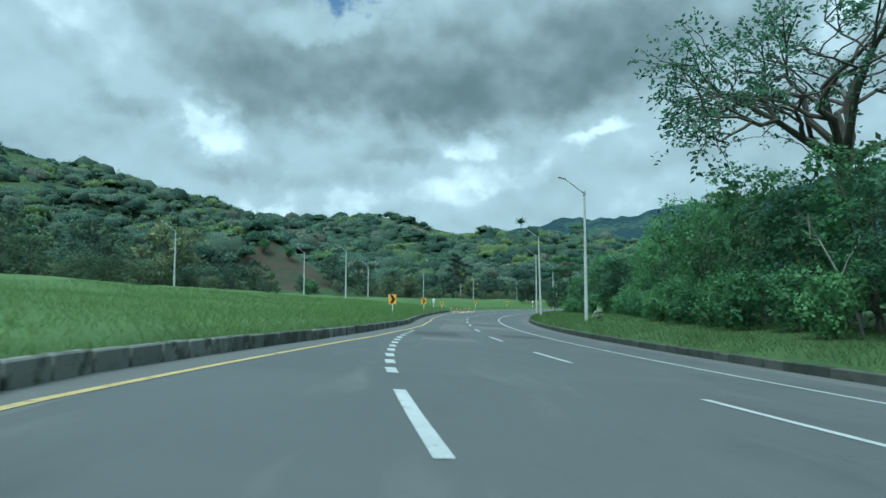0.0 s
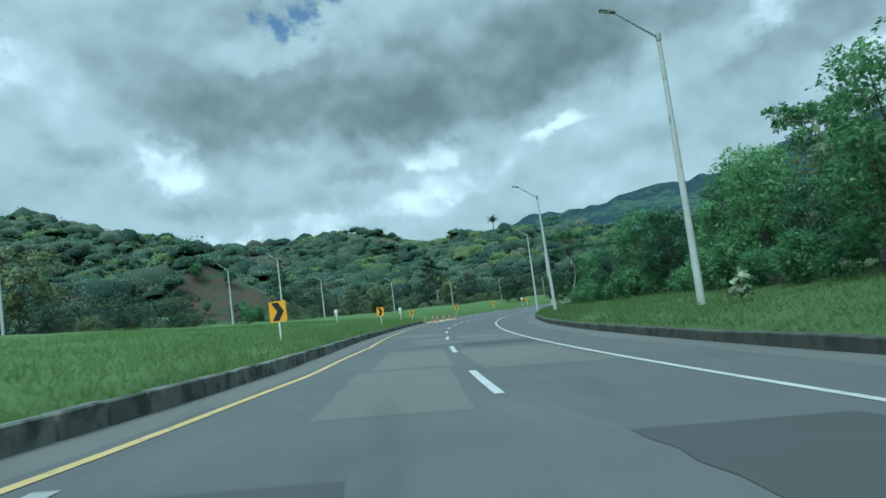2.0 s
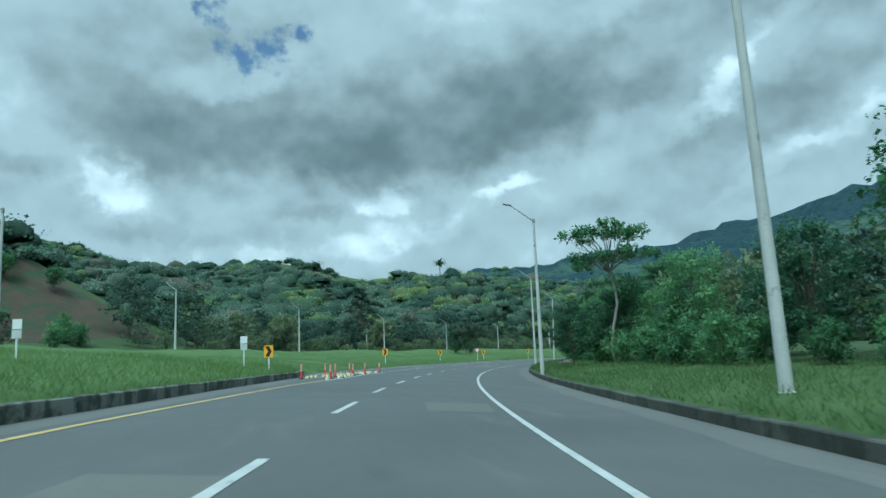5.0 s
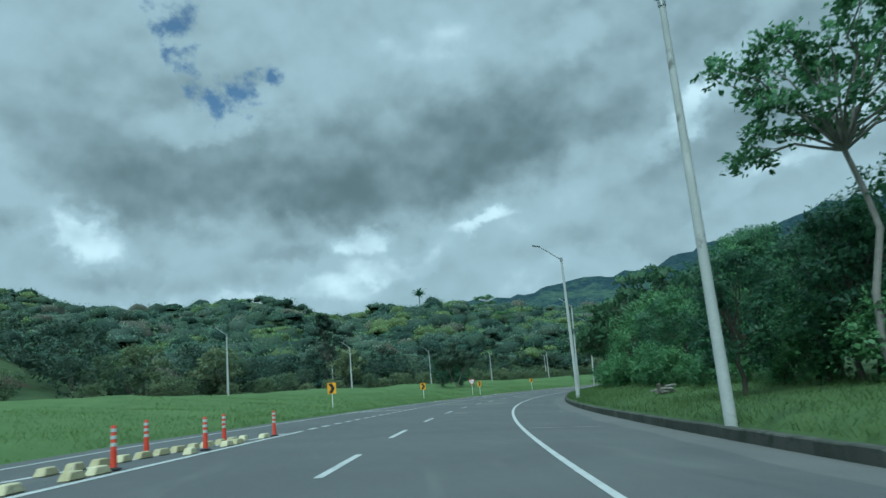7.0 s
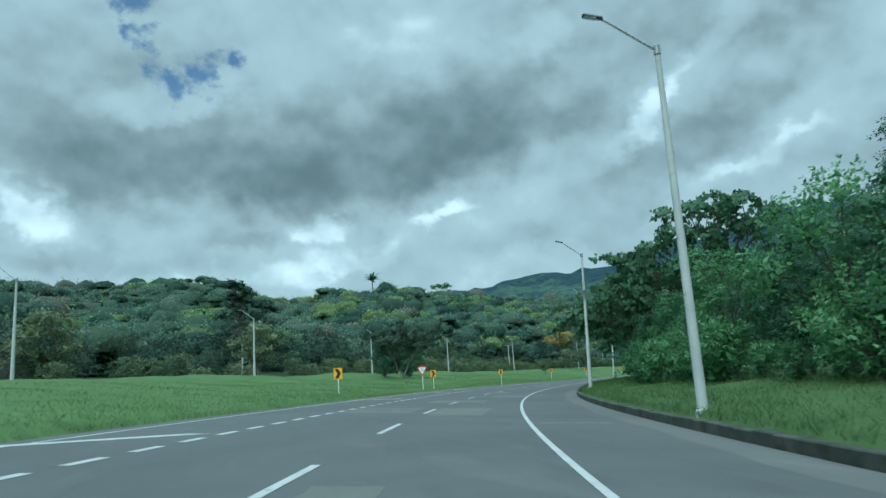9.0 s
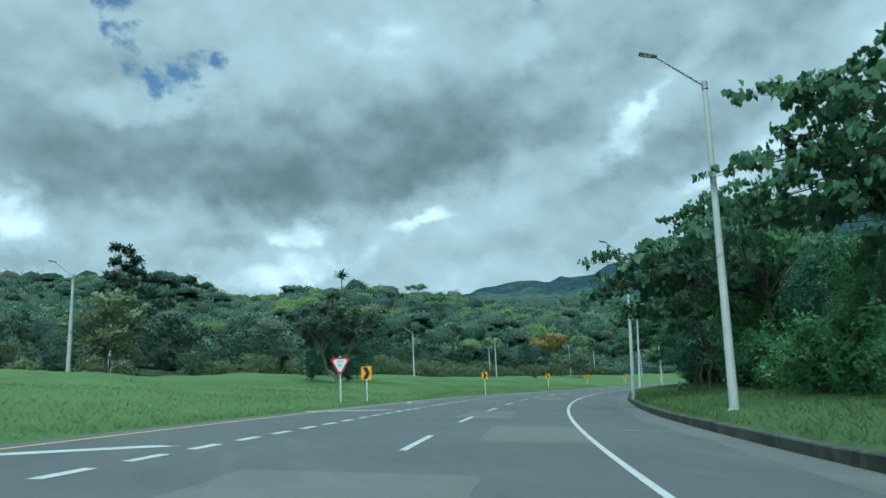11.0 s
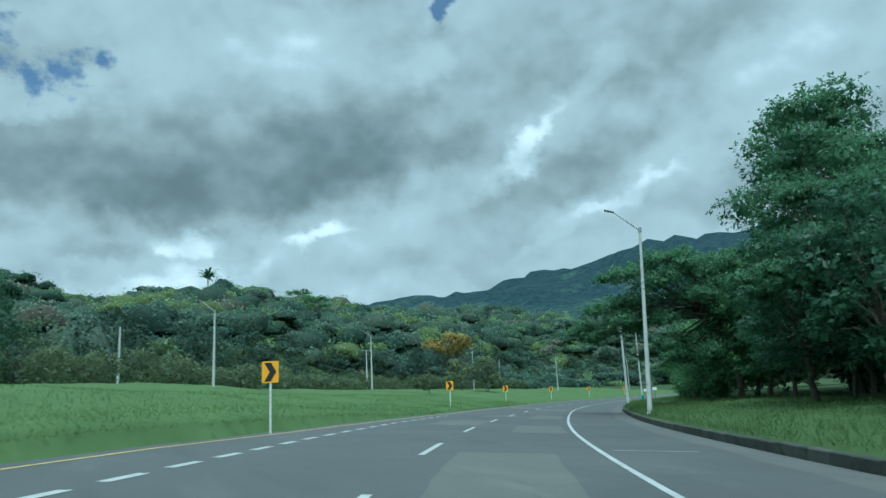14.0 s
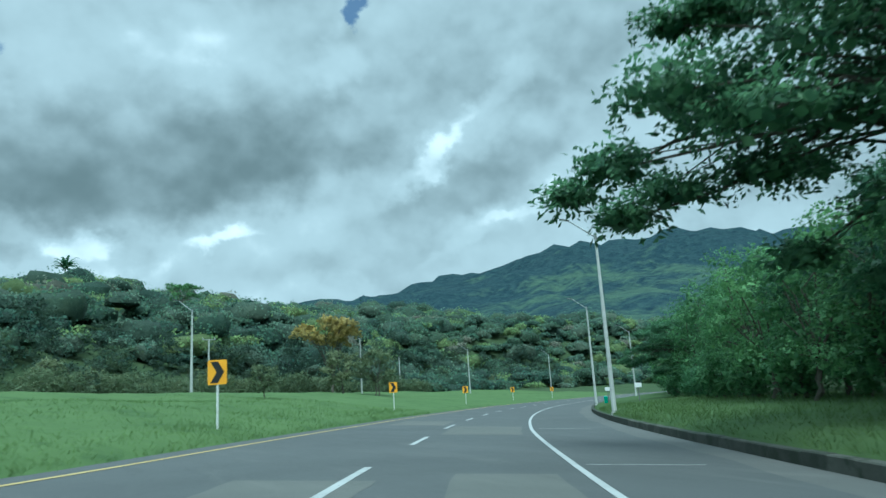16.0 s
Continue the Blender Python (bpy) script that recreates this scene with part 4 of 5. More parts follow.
def tree(name, seed, lobes, fork, trunk_r, leaf_mat, bark, label, category="tree", per_lobe=30, per_spray=9, leaf=0.36, spread=1.0,
         droop=0.35, wide=0.52, core=0, group="", twigs=1, stems=1, sides=5, heart_leaf=False, split=0.0):
    """lobes: rows of x, y, z, radius, flatness. The trunk forks at the point fork; limbs run to the lobes."""
    rnd = np.random.RandomState(seed)
    ob = new(name)
    tagged(ob, label, category, group)
    bm = bmesh.new()
    fork = np.array(fork, float)
    for k in range(stems):
        foot = np.array([rnd.uniform(-.35, .35) * (stems > 1), rnd.uniform(-.35, .35) * (stems > 1), -0.3])
        limb(bm, foot, fork + rnd.normal(size=3) * 0.12 * (stems > 1), trunk_r, trunk_r * 0.6, rnd, 0.0, 9, 5)
    cs, outs = [], []
    root = fork
    if split:
        sides_of = [root + np.array([sg * split, 0.2 * sg, 1.9 * split]) for sg in (-1, 1)]
        for tip in sides_of:
            limb(bm, root, tip, trunk_r * 0.75, trunk_r * 0.5, rnd, 0.0, 8, 4)
    for x, y, z, r, flat in lobes:
        c = np.array([x, y, z])
        fork = sides_of[int(x > 0)] if split else root
        full = min(1.0, r / 1.2) if heart_leaf else 1.0
        pts = limb(bm, fork, c, trunk_r * 0.45 * full ** 0.6, 0.03 * full ** 0.6, rnd, 0.08, sides, 4 if sides > 4 else 3)
        count = max(2, round(per_lobe * full ** 1.6))
        o = unit(rnd, count)
        o[:, 2] = np.where(o[:, 2] < -0.55, -o[:, 2], o[:, 2])
        p = c + o * np.array([r, r, r * flat]) * rnd.uniform(0.72, 1.05, (count, 1))
        cs.append(p)
        outs.append(o)
        for k in range(twigs):
            limb(bm, pts[2 + k % 2], p[k], 0.035 * full ** 0.5, 0.012, rnd, 0.05, 4, 3)
    cs, outs = np.concatenate(cs), np.concatenate(outs)
    ok = cs[:, 2] > 0.25
    v, f, nn = sprays(cs[ok], outs[ok], rnd, per_spray, leaf, spread, droop, wide, heart_leaf)
    if core:
        k = round(1.5 * per_lobe * core)
        o2 = unit(rnd, k * len(lobes))
        size = np.repeat(np.array([(q[3], q[3], q[3] * q[4]) for q in lobes]), k, 0)
        at = np.repeat(np.array([q[:3] for q in lobes]), k, 0) + o2 * size * rnd.uniform(0.25, 0.8, (len(o2), 1))
        o2, at = o2[at[:, 2] > 0.3], at[at[:, 2] > 0.3]
        n2, d2, s2 = frames(o2 + 0.7 * rnd.normal(size=o2.shape), rnd)
        v2, f2 = kites(at, n2, d2, s2, 1.8 * leaf * rnd.uniform(0.7, 1.3, len(at)), 1.2 * leaf, 0.15)
        nn2 = np.repeat(o2 + np.array([0, 0, 0.15]), 4, 0)
        v, f, nn = np.concatenate([v, v2]), np.concatenate([f, outward(v2, f2, nn2) + len(v)]), np.concatenate([nn, nn2])
    part("trunk", bm, bark, ob, smooth=True)
    part("crown", mesh_np("crown", v, f, [leaf_mat], normals=nn), leaf_mat, ob)
    CROWNS[ob.name] = (v, f, nn)
    return ob


CROWNS = {}


def heap(seed, n, base, top, radius, r0, r1, flat=0.8, cx=0.0, cy=0.0, lean=0.0):
    """Lobes of a crown: n of them between two heights, wide in the middle."""
    rnd = random.Random(seed)
    rows = []
    for k in range(n):
        f = (k + 0.5) / n
        z = base + (top - base) * f
        a = k * 2.4 + rnd.uniform(-0.5, 0.5)
        d = radius * (math.sin(math.pi * min(0.12 + 0.8 * f, 1.0)) ** 0.7) * rnd.uniform(0.45, 1.0)
        r = rnd.uniform(r0, r1)
        rows.append((cx + d * math.cos(a) + lean * f, cy + d * math.sin(a), min(z, top - r * flat * 0.6), r, flat))
    return rows


def place(ob, x, y, scale=1.0, turn=0.0, sink=0.1, tall=1.0):
    ob.matrix_basis = Matrix.LocRotScale((x, y, z_at(x, y) - sink), Euler((0, 0, turn)), Vector((scale, scale, scale * tall)))
    return ob


def again(ob, x, y, scale=1.0, turn=0.0, sink=0.1, tall=1.0):
    return copy_thing(ob, Matrix.LocRotScale((x, y, z_at(x, y) - sink), Euler((0, 0, turn)), Vector((scale, scale, scale * tall))))


def by_road(s, u):
    x, y = on_road(s, u)
    return float(x), float(y)


def roadside_trees():
    rnd = random.Random(5)
    GROUP = "trees along the verge"
    bushy = tree("tree", 1, heap(1, 15, 1.0, 8.6, 3.0, 1.2, 1.7), (0.1, 0, 2.6), 0.17, LEAF, BARK, "dense leafy green tree behind the grass verge", group=GROUP, per_lobe=27, per_spray=13, leaf=0.22, spread=0.95, core=1.2, twigs=0, stems=2)
    light = tree("tree", 2, heap(2, 15, 1.2, 9.0, 2.9, 1.1, 1.6, 0.7), (0, 0.1, 2.4), 0.15, LEAF_LIGHT, BARK, "light green feathery tree behind the grass verge", group=GROUP, per_lobe=27, per_spray=13, leaf=0.21, spread=0.95, core=1.1, droop=0.6, twigs=0, stems=2)
    dark = tree("tree", 3, heap(3, 22, 2.6, 11.5, 3.7, 1.3, 2.0, 0.65), (0, 0, 3.6), 0.24, LEAF_DARK, BARK, "tall dark green tree in the roadside wood", group=GROUP, per_lobe=26, per_spray=12, leaf=0.26, core=1.8, droop=0.5, twigs=0)
    shrub = tree("shrub", 4, heap(4, 9, 0.4, 3.2, 1.6, 0.7, 1.1), (0, 0, 0.5), 0.06, LEAF, BARK, "leafy green shrub at the wood's edge", "shrub", per_lobe=20, per_spray=10, leaf=0.22, spread=0.9, core=1.0, group="shrubs under the trees", twigs=0, stems=3, sides=3)
    kinds = {"b": (bushy, 8.6), "l": (light, 9.0), "d": (dark, 11.5)}
    first = {}

    def put(kind, s, u, high, turn=None):
        ob, own = kinds[kind]
        x, y = by_road(s, u)
        sc = high / own
        turn = rnd.uniform(0, 6.28) if turn is None else turn
        if kind not in first:
            first[kind] = True
            place(ob, x, y, sc, turn)
        else:
            again(ob, x, y, sc, turn, tall=rnd.uniform(0.92, 1.08))
    front_u = lambda s: float(np.interp(s, [8, 25, 48, 66, 85, 100, 120, 150, 175, 200, 232, 255, 280, 300, 430], [-9.5, -9.2, -11, -14, -16, -13.5, -12, -12, -12, -10.5, -13.5, -14, -13, -13, -14]))  # noqa: E731
    front_h = lambda s: float(np.interp(s, [8, 30, 45, 62, 75, 97, 115, 138, 152, 168, 180, 188, 206, 216, 240, 262, 285, 310, 430], [7.2, 8.2, 7.6, 7.3, 7.8, 8.8, 6.6, 7.0, 7.7, 7.4, 8.4, 6.2, 6.2, 8.2, 9.8, 10.5, 10, 8, 9]))  # noqa: E731
    order = "bddbdlbblbdblbldb"
    s, k = 12.0, 0
    while s < 420:
        put("d" if 238 < s < 272 or (140 < s < 216 and k % 2) else "b" if 140 < s < 216 else order[k % len(order)], s, front_u(s) + rnd.uniform(-1.2, 0.9), front_h(s) * rnd.uniform(0.85, 1.12))
        s += rnd.uniform(4.6, 6.0)
        k += 1
    n = 0
    s = 10.0
    while s < 330:
        x, y = by_road(s, front_u(s) + rnd.uniform(1.6, 2.6))
        sc = rnd.uniform(0.5, 1.05)
        if not 237 < s < 284:
            (place if n == 0 else again)(shrub, x, y, sc, rnd.uniform(0, 6.28), 0.05)
            n += 1
        s += rnd.uniform(2.4, 4.4)
    for s0, u0, h0, kind in ((294, -10.2, 6.5, "l"), (299, -10.4, 7.2, "l"), (304, -11.0, 7.5, "l"), (290, -10.6, 7.0, "l"), (286, -11.4, 7.4, "b"), (309, -11.5, 7.0, "l"), (240, -10.2, 10.5, "d"), (248, -10.4, 10.8, "d"), (256, -10.6, 10.6, "d"), (264, -10.8, 11.0, "d"), (234, -11.4, 7.6, "l"), (229, -11.8, 7.8, "l"), (222, -10.9, 9.0, "b")):
        put(kind, s0, u0, h0)
    for k in range(22):
        x, y = by_road(234.0 + 2.2 * k, -18.5 + rnd.uniform(-1.6, 1.6))
        again(shrub, x, y, rnd.uniform(0.7, 1.15), rnd.uniform(0, 6.28), 0.1)
    for k in range(16):
        x, y = -33.0 + rnd.uniform(-9, 8), 186.0 + rnd.uniform(-16, 14)
        again(shrub, x, y, rnd.uniform(0.5, 1.1), rnd.uniform(0, 6.28), 0.1)
    FOOT = "trees of the woods"
    hill = [tree("tree", 70 + k, heap(70 + k, 12, low, high, wide, 1.3, 1.9, flat), (0.1, 0, low + 0.6), 0.16, mat, BARK, text, group=FOOT, per_lobe=16, per_spray=7, leaf=0.48, spread=1.3, droop=0.3, twigs=0, sides=3)
            for k, (low, high, wide, flat, mat, text) in enumerate((
                (1.0, 7.0, 3.2, 0.6, LEAF_HILL, "round green tree at the edge of the woods"), (1.4, 8.2, 3.6, 0.5, LEAF_HILL_DARK, "dark spreading tree at the edge of the woods"),
                (0.7, 5.0, 3.0, 0.6, LEAF_HILL_PALE, "low pale green tree at the edge of the woods"), (2.0, 9.0, 3.0, 0.55, LEAF_HILL_DARK, "tall dark tree at the edge of the woods")))]
    used, behind = set(), []
    for row, (u0, size) in enumerate(((47.0, 0.7), (52.0, 0.84), (58.0, 0.92), (65.0, 0.95), (41.5, 0.48), (44.3, 0.6))):
        s = 36.0 + 2.2 * row if u0 > 45 else 262.0
        while s < 525:
            kind = rnd.choice((0, 0, 1, 1, 2, 2, 3) if row < 2 else (0, 1, 1, 3)) if u0 > 45 else 2
            x, y = by_road(s, u0 + rnd.uniform(-2.4, 2.4) + 3.5 * math.sin(s / 17.0))
            scale = size * rnd.uniform(0.75, 1.2)
            if math.degrees(math.atan2(x, y)) > -36 and not is_open(x, y) and not is_soil(np.array([x]), np.array([y]))[0]:
                turn, tall = rnd.uniform(0, 6.28), rnd.uniform(0.85, 1.1)
                if row < 2:
                    (again if kind in used else place)(hill[kind], x, y, scale, turn, 0.2, tall=tall)
                    used.add(kind)
                else:
                    behind.append((kind, x, y, scale, turn, tall))
            s += rnd.uniform(6.0, 9.0) * (1.0 if row < 2 else 1.3) * (1.0 if u0 > 45 else 0.5)
    for deep, gap, grow in ((3.8, 7.5, 0.9), (9.5, 12.0, 1.0)):
        s = 9.0 + deep
        while s < 430:
            kind = rnd.choice((0, 0, 2, 3, 0, 1))
            x, y = by_road(s, front_u(s) - deep + rnd.uniform(-1.3, 1.0))
            behind.append((kind, x, y, front_h(s) * grow * rnd.uniform(0.85, 1.12) / (7.4, 8.4, 5.4, 9.2)[kind], rnd.uniform(0, 6.28), 1.0))
            s += gap * rnd.uniform(0.85, 1.2)
    vs, fs, ns, slots, base = [], [], [], [], 0
    for kind, x, y, scale, turn, tall in behind:
        v, f, nn = CROWNS[hill[kind].name]
        m = np.array([[math.cos(turn), math.sin(turn), 0], [-math.sin(turn), math.cos(turn), 0], [0, 0, 1]])
        vs.append((v @ m) * np.array([1, 1, tall]) * scale + np.array([x, y, z_at(x, y) - 0.2]))
        fs.append(f + base)
        ns.append(nn @ m)
        slots.append(np.full(len(f), kind))
        base += len(v)
    me = mesh_np("wood", np.concatenate(vs), np.concatenate(fs), [LEAF_HILL, LEAF_HILL_DARK, LEAF_HILL_PALE, LEAF_HILL_DARK], np.concatenate(slots), normals=np.concatenate(ns))
    tagged(new("wood", me), "dense green trees standing deeper in the woods", "wood", kind="stuff")
    return kinds


def tall_sparse_tree():
    """A tall old tree with open branching and thin foliage."""
    rnd = np.random.RandomState(17)
    ob = new("tree")
    tagged(ob, "tall old tree with open dark branches and sparse leaves", "tree")
    bm = bmesh.new()
    tips, outs = [], []

    def grow(a, d, length, r, depth):
        d = d / np.linalg.norm(d)
        b = a + d * length
        pts = limb(bm, a, b, r, r * 0.62, rnd, 0.03, 7 if depth < 2 else 4, 3)
        if depth >= 4:
            tips.append(b)
            outs.append(d)
            return
        for k in range(3 if depth in (1, 2) else 2):
            nd = d + rnd.normal(size=3) * 0.62
            nd[2] = nd[2] * 0.7 + 0.06
            grow(np.array(pts[-1]) if k else np.array(pts[-2]), nd, length * rnd.uniform(0.62, 0.85), r * 0.58, depth + 1)
    limb(bm, (0, 0, -0.3), (0.2, 0.1, 7.5), 0.42, 0.3, rnd, 0, 10, 5)
    top = np.array([0.2, 0.1, 7.5])
    for d in ((-1, -0.1, 0.32), (-0.8, 0.5, 0.75), (-0.45, -0.6, 0.95), (0.5, 0.3, 0.8), (0.15, -0.1, 1.2), (-0.9, -0.4, 0.5), (0.9, -0.4, 0.5), (-0.35, 0.35, 1.1), (-0.6, -0.2, 1.0)):
        grow(top, np.array(d), rnd.uniform(3.4, 4.4), 0.2, 0 if d[2] > 0.6 else 0)
    part("trunk", bm, BARK, ob, smooth=True)
    c, o = np.array(tips), np.array(outs)
    c = np.concatenate([c, c + rnd.normal(size=c.shape) * 0.45, c - o * 0.8 + rnd.normal(size=c.shape) * 0.4])
    o = np.concatenate([o, o, o])
    v, f, nn = sprays(c, o, rnd, 9, 0.25, 1.0, 0.2, 0.5)
    part("crown", mesh_np("crown", v, f, [LEAF_DARK], normals=nn), LEAF_DARK, ob)
    return ob


def umbrella_crown(seed, radius, z, n, flat=0.3):
    rnd = random.Random(seed)
    rows = []
    for k in range(n):
        a, d = k * 2.4, radius * math.sqrt((k + 0.4) / n)
        rows.append((d * math.cos(a), d * math.sin(a), z + rnd.uniform(-0.5, 0.5) - 0.12 * d, rnd.uniform(1.0, 1.5), flat))
    return rows


kerb("kerb_right", "dark mossy concrete kerb along the verge", -1, 0.0, 300.0, KERB_R, 1)
kerb("kerb_left", "pale weathered concrete kerb below the grass bank", 1, 2.0, KERB_END, KERB, 2)
far_s = np.arange(300, 540, 1.5)
ribbon("kerb_far", far_s, right_edge(far_s) - 0.22, right_edge(far_s), KERB_R, 0.27, "dark mossy concrete kerb farther along", "kerb", 0.4)

RIGHT_LABEL = "tall pale concrete street lamp on the grass verge"
for x, y, lean in ((12.95, 58.1, 0.0), (15.5, 94.13, -0.02), (20.4, 127.6, 0.0), (29.95, 162.8, 0.0), (43.1, 197.8, 0.035), (56.65, 227.0, 0.05), (75.03, 257.05, 0.065), (97.1, 287.0, 0.0), (121.5, 314.5, 0.0), (152.0, 338.0, 0.0)):
    s0 = float(run_of([x], [y])[0][0])
    street_lamp(x, y, z_at(x, y) - 0.02, heading(s0), (10.85 if lean > 0 else 10.5) - z_at(x, y), RIGHT_LABEL, lean)
LEFT_LABEL = "pale street lamp standing behind the grass bank"
for x, y, top in ((-32.2, 97.5, 11.6), (-21.8, 137.6, 11.8), (-12.8, 126.4, 11.3), (-12.3, 171.8, 11.1), (0.9, 203.5, 10.9), (17.2, 234.0, 10.5), (36.3, 270.4, 11.1),
                  (55.6, 293.0, 10.7), (83.0, 330.0, 11.9), (115.0, 359.5, 12.0), (152.0, 385.0, 12.0), (190.0, 404.0, 12.0)):
    zb = z_at(x, y)
    s0 = float(run_of([x], [y])[0][0])
    street_lamp(x, y, zb - 0.05, heading(s0), max(top - zb, 6.5), LEFT_LABEL)
for x, y, top, bar in ((14.8, 264.5, 9.9, False), (91.4, 358.3, 11.9, True), (47.6, 307.5, 10.8, False), (145.2, 403.6, 12.2, False)):
    utility_pole(x, y, z_at(x, y), top - z_at(x, y), bar)

sign = chevron_sign()
tall_sign = chevron_sign(foot=1.22)
spots = [(-2.1, 58.9, 2.13), (0.5, 95.0, 2.25), (12.43, 163.0, 2.37), (23.4, 195.0, 2.42), (35.65, 219.9, 2.41), (52.34, 248.1, 2.53), (72.75, 278.9, 2.58)]
spots += [(*by_road(s0, u), None) for s0, u in ((319, 10.0), (348, 9.6), (377, 9.4), (406, 9.2))]
for k, (x, y, middle) in enumerate(spots):
    s0 = float(run_of([x], [y])[0][0])
    z = z_at(x, y) if middle is None else middle - (1.225 if k < 2 else 1.595)
    m = pose(x, y, z, 0, 0, math.degrees(heading(s0 - 12)))
    if k == 5:
        m = m @ Matrix.Translation((0, 0, 0.11)) @ Matrix.Scale(0.93, 4)
    if k in (0, 2):
        (sign if k == 0 else tall_sign).matrix_basis = m
    else:
        copy_thing(sign if k == 1 else tall_sign, m)
small = chevron_sign(0.48, 0.6, 0.75, "small yellow curve sign with a black chevron")
small.matrix_basis = pose(3.5, 118.0, z_at(3.5, 118.0) - 0.15, 0, 0, -16)
give = yield_sign()
give.matrix_basis = pose(33.62, 215.8, 0.9, 0, 0, math.degrees(heading(215)) + 4)
for x, y, lab in ((2.2, 118.8, "pale two-part notice board on a white post"), (-4.5, 108.8, "pale notice board seen from behind in the grass")):
    nb = notice_board(lab)
    nb.matrix_basis = Matrix.LocRotScale((x, y, z_at(x, y) - 0.1), Euler((0, 0, -0.14)), Vector((0.7, 0.7, 0.66)))

post = delineator()
for k, (s0, u) in enumerate(((117.6, 9.0), (118.6, 7.7), (122.4, 8.2), (122.9, 8.9), (125.6, 7.75), (128.6, 8.55), (129.9, 7.75), (132.4, 8.2), (135.2, 7.65))):
    x, y = by_road(s0, u)
    m = pose(x, y, CROSSFALL * u + 0.012, 0, 0, 0)
    if k == 0:
        post.matrix_basis = m
    else:
        copy_thing(post, m)
block = separator_block()
rnd = random.Random(9)
for k in range(22):
    s0 = 118.0 + 0.78 * k
    for u in (7.72 + 0.0 * k, float(np.interp(s0, [118, 136], [9.0, 7.95]))):
        if rnd.random() < 0.2 or (u > 8 and s0 > 134):
            continue
        x, y = by_road(s0, u)
        ob = new("separator_block", block)
        tagged(ob, "worn pale yellow concrete lane separator block", "separator block", "separator blocks between the lanes")
        ob.matrix_basis = Matrix.LocRotScale((x, y, CROSSFALL * u + 0.01), Euler((0, 0, heading(s0) + rnd.uniform(-.12, .12))), None)

kinds = roadside_trees()
old = tall_sparse_tree()
place(old, 20.0, 35.5, 1.12, 0.35, tall=0.93)
flat_tree = tree("tree", 31, umbrella_crown(31, 4.6, 15.5, 12) + umbrella_crown(32, 5.2, 12.6, 9), (0.3, 0, 10.5), 0.2, LEAF, PALE_BARK, "flat-topped tree rising above the wood", per_lobe=32, per_spray=9, core=0, droop=0.1)
place(flat_tree, 44.0, 97.0, 1.0, 0.4)
again(flat_tree, 26.3, 129.2, 0.62, 1.6)
for x, y, sc in ((27.2, 131.5, 0.62), (30.0, 134.0, 0.7), (24.6, 133.5, 0.55)):
    again(kinds["d"][0], x, y, sc, x)
again(flat_tree, 161.0, 721.0, 1.9, 2.2, 4.0)
again(flat_tree, 114.9, 491.5, 1.1, 0.7, 4.0)


def reach(rows, seed, depth):
    """Lobes from rows of how far towards the road, how high, how thick."""
    r = random.Random(seed)
    return [(a, r.uniform(-depth, depth), z, rad, 0.62) for a, z, rad in rows] + [(a - 0.4, r.uniform(-depth, depth) * 1.3, z - 0.3, rad * 0.9, 0.6) for a, z, rad in rows if rad > 1.3]


ROAD_SIDE = math.atan2(0.46, -0.89)
heart_lobes = reach([(6.6, 9.5, 1.1), (5.0, 10.4, 1.4), (4.2, 8.6, 1.7), (5.6, 7.4, 1.4), (3.2, 11.4, 1.5), (3.6, 13.0, 0.9),
                     (1.8, 13.2, 1.4), (0.2, 13.8, 1.4), (1.5, 10.6, 1.9), (0, 12, 1.8), (-1.5, 13, 1.6), (-2, 11, 2), (2.5, 8, 1.8), (0, 9, 2), (-3.5, 12.5, 1.6), (-4, 10, 2), (6.6, 6.0, 0.9), (3.0, 6.0, 1.4), (1.0, 6.4, 1.7), (4.6, 6.2, 1.2), (-1.2, 7.0, 1.8), (-3.0, 6.6, 1.8), (5.4, 5.0, 0.9)], 41, 2.4)
# long outer sprays hanging towards the road
heart_lobes += [(10.2, 0.6, 7.5, 0.15, 0.6), (9.3, 0.2, 7.9, 0.4, 0.5), (8.6, -0.3, 8.0, 0.5, 0.5), (8.0, 0.4, 8.7, 0.4, 0.6), (7.2, 0.0, 8.2, 0.7, 0.6), (10.4, 0.0, 5.6, 0.15, 0.6), (9.7, 0.3, 5.6, 0.45, 0.6),
                (9.8, -0.2, 6.6, 0.2, 0.6), (9.2, 0.3, 6.4, 0.5, 0.6), (8.6, -0.4, 6.0, 0.7, 0.6), (8.0, 0.8, 6.8, 0.7, 0.6), (7.4, -0.8, 6.2, 0.9, 0.6), (7.2, 1.2, 7.2, 0.8, 0.6), (6.4, 0.5, 5.6, 0.9, 0.6),
                (9.2, 0.2, 10.4, 0.2, 0.6), (8.2, -0.2, 10.5, 0.45, 0.5), (7.5, 0.4, 9.8, 0.6, 0.6), (6.8, 0.0, 10.2, 0.7, 0.6), (6.0, 1.0, 9.0, 0.9, 0.6), (6.2, -1.2, 8.2, 1.0, 0.6), (5.6, 1.4, 6.2, 1.0, 0.6)]
heart = tree("tree", 41, heart_lobes, (0.6, 0, 5.6), 0.24, LEAF_BROAD, BARK, "large tree with broad hanging heart-shaped leaves", per_lobe=26, per_spray=10, leaf=0.27, spread=0.75, droop=0.9, wide=0.9, core=0, heart_leaf=True)
place(heart, 61.1, 217.5, 0.95, ROAD_SIDE, tall=0.9)
low_lobes = [q for q in heart_lobes if q[2] + 0.6 * q[3] < np.interp(q[0], (0, 4, 5.5, 7, 10), (11.6, 10.9, 9.6, 8.6, 8.4))]
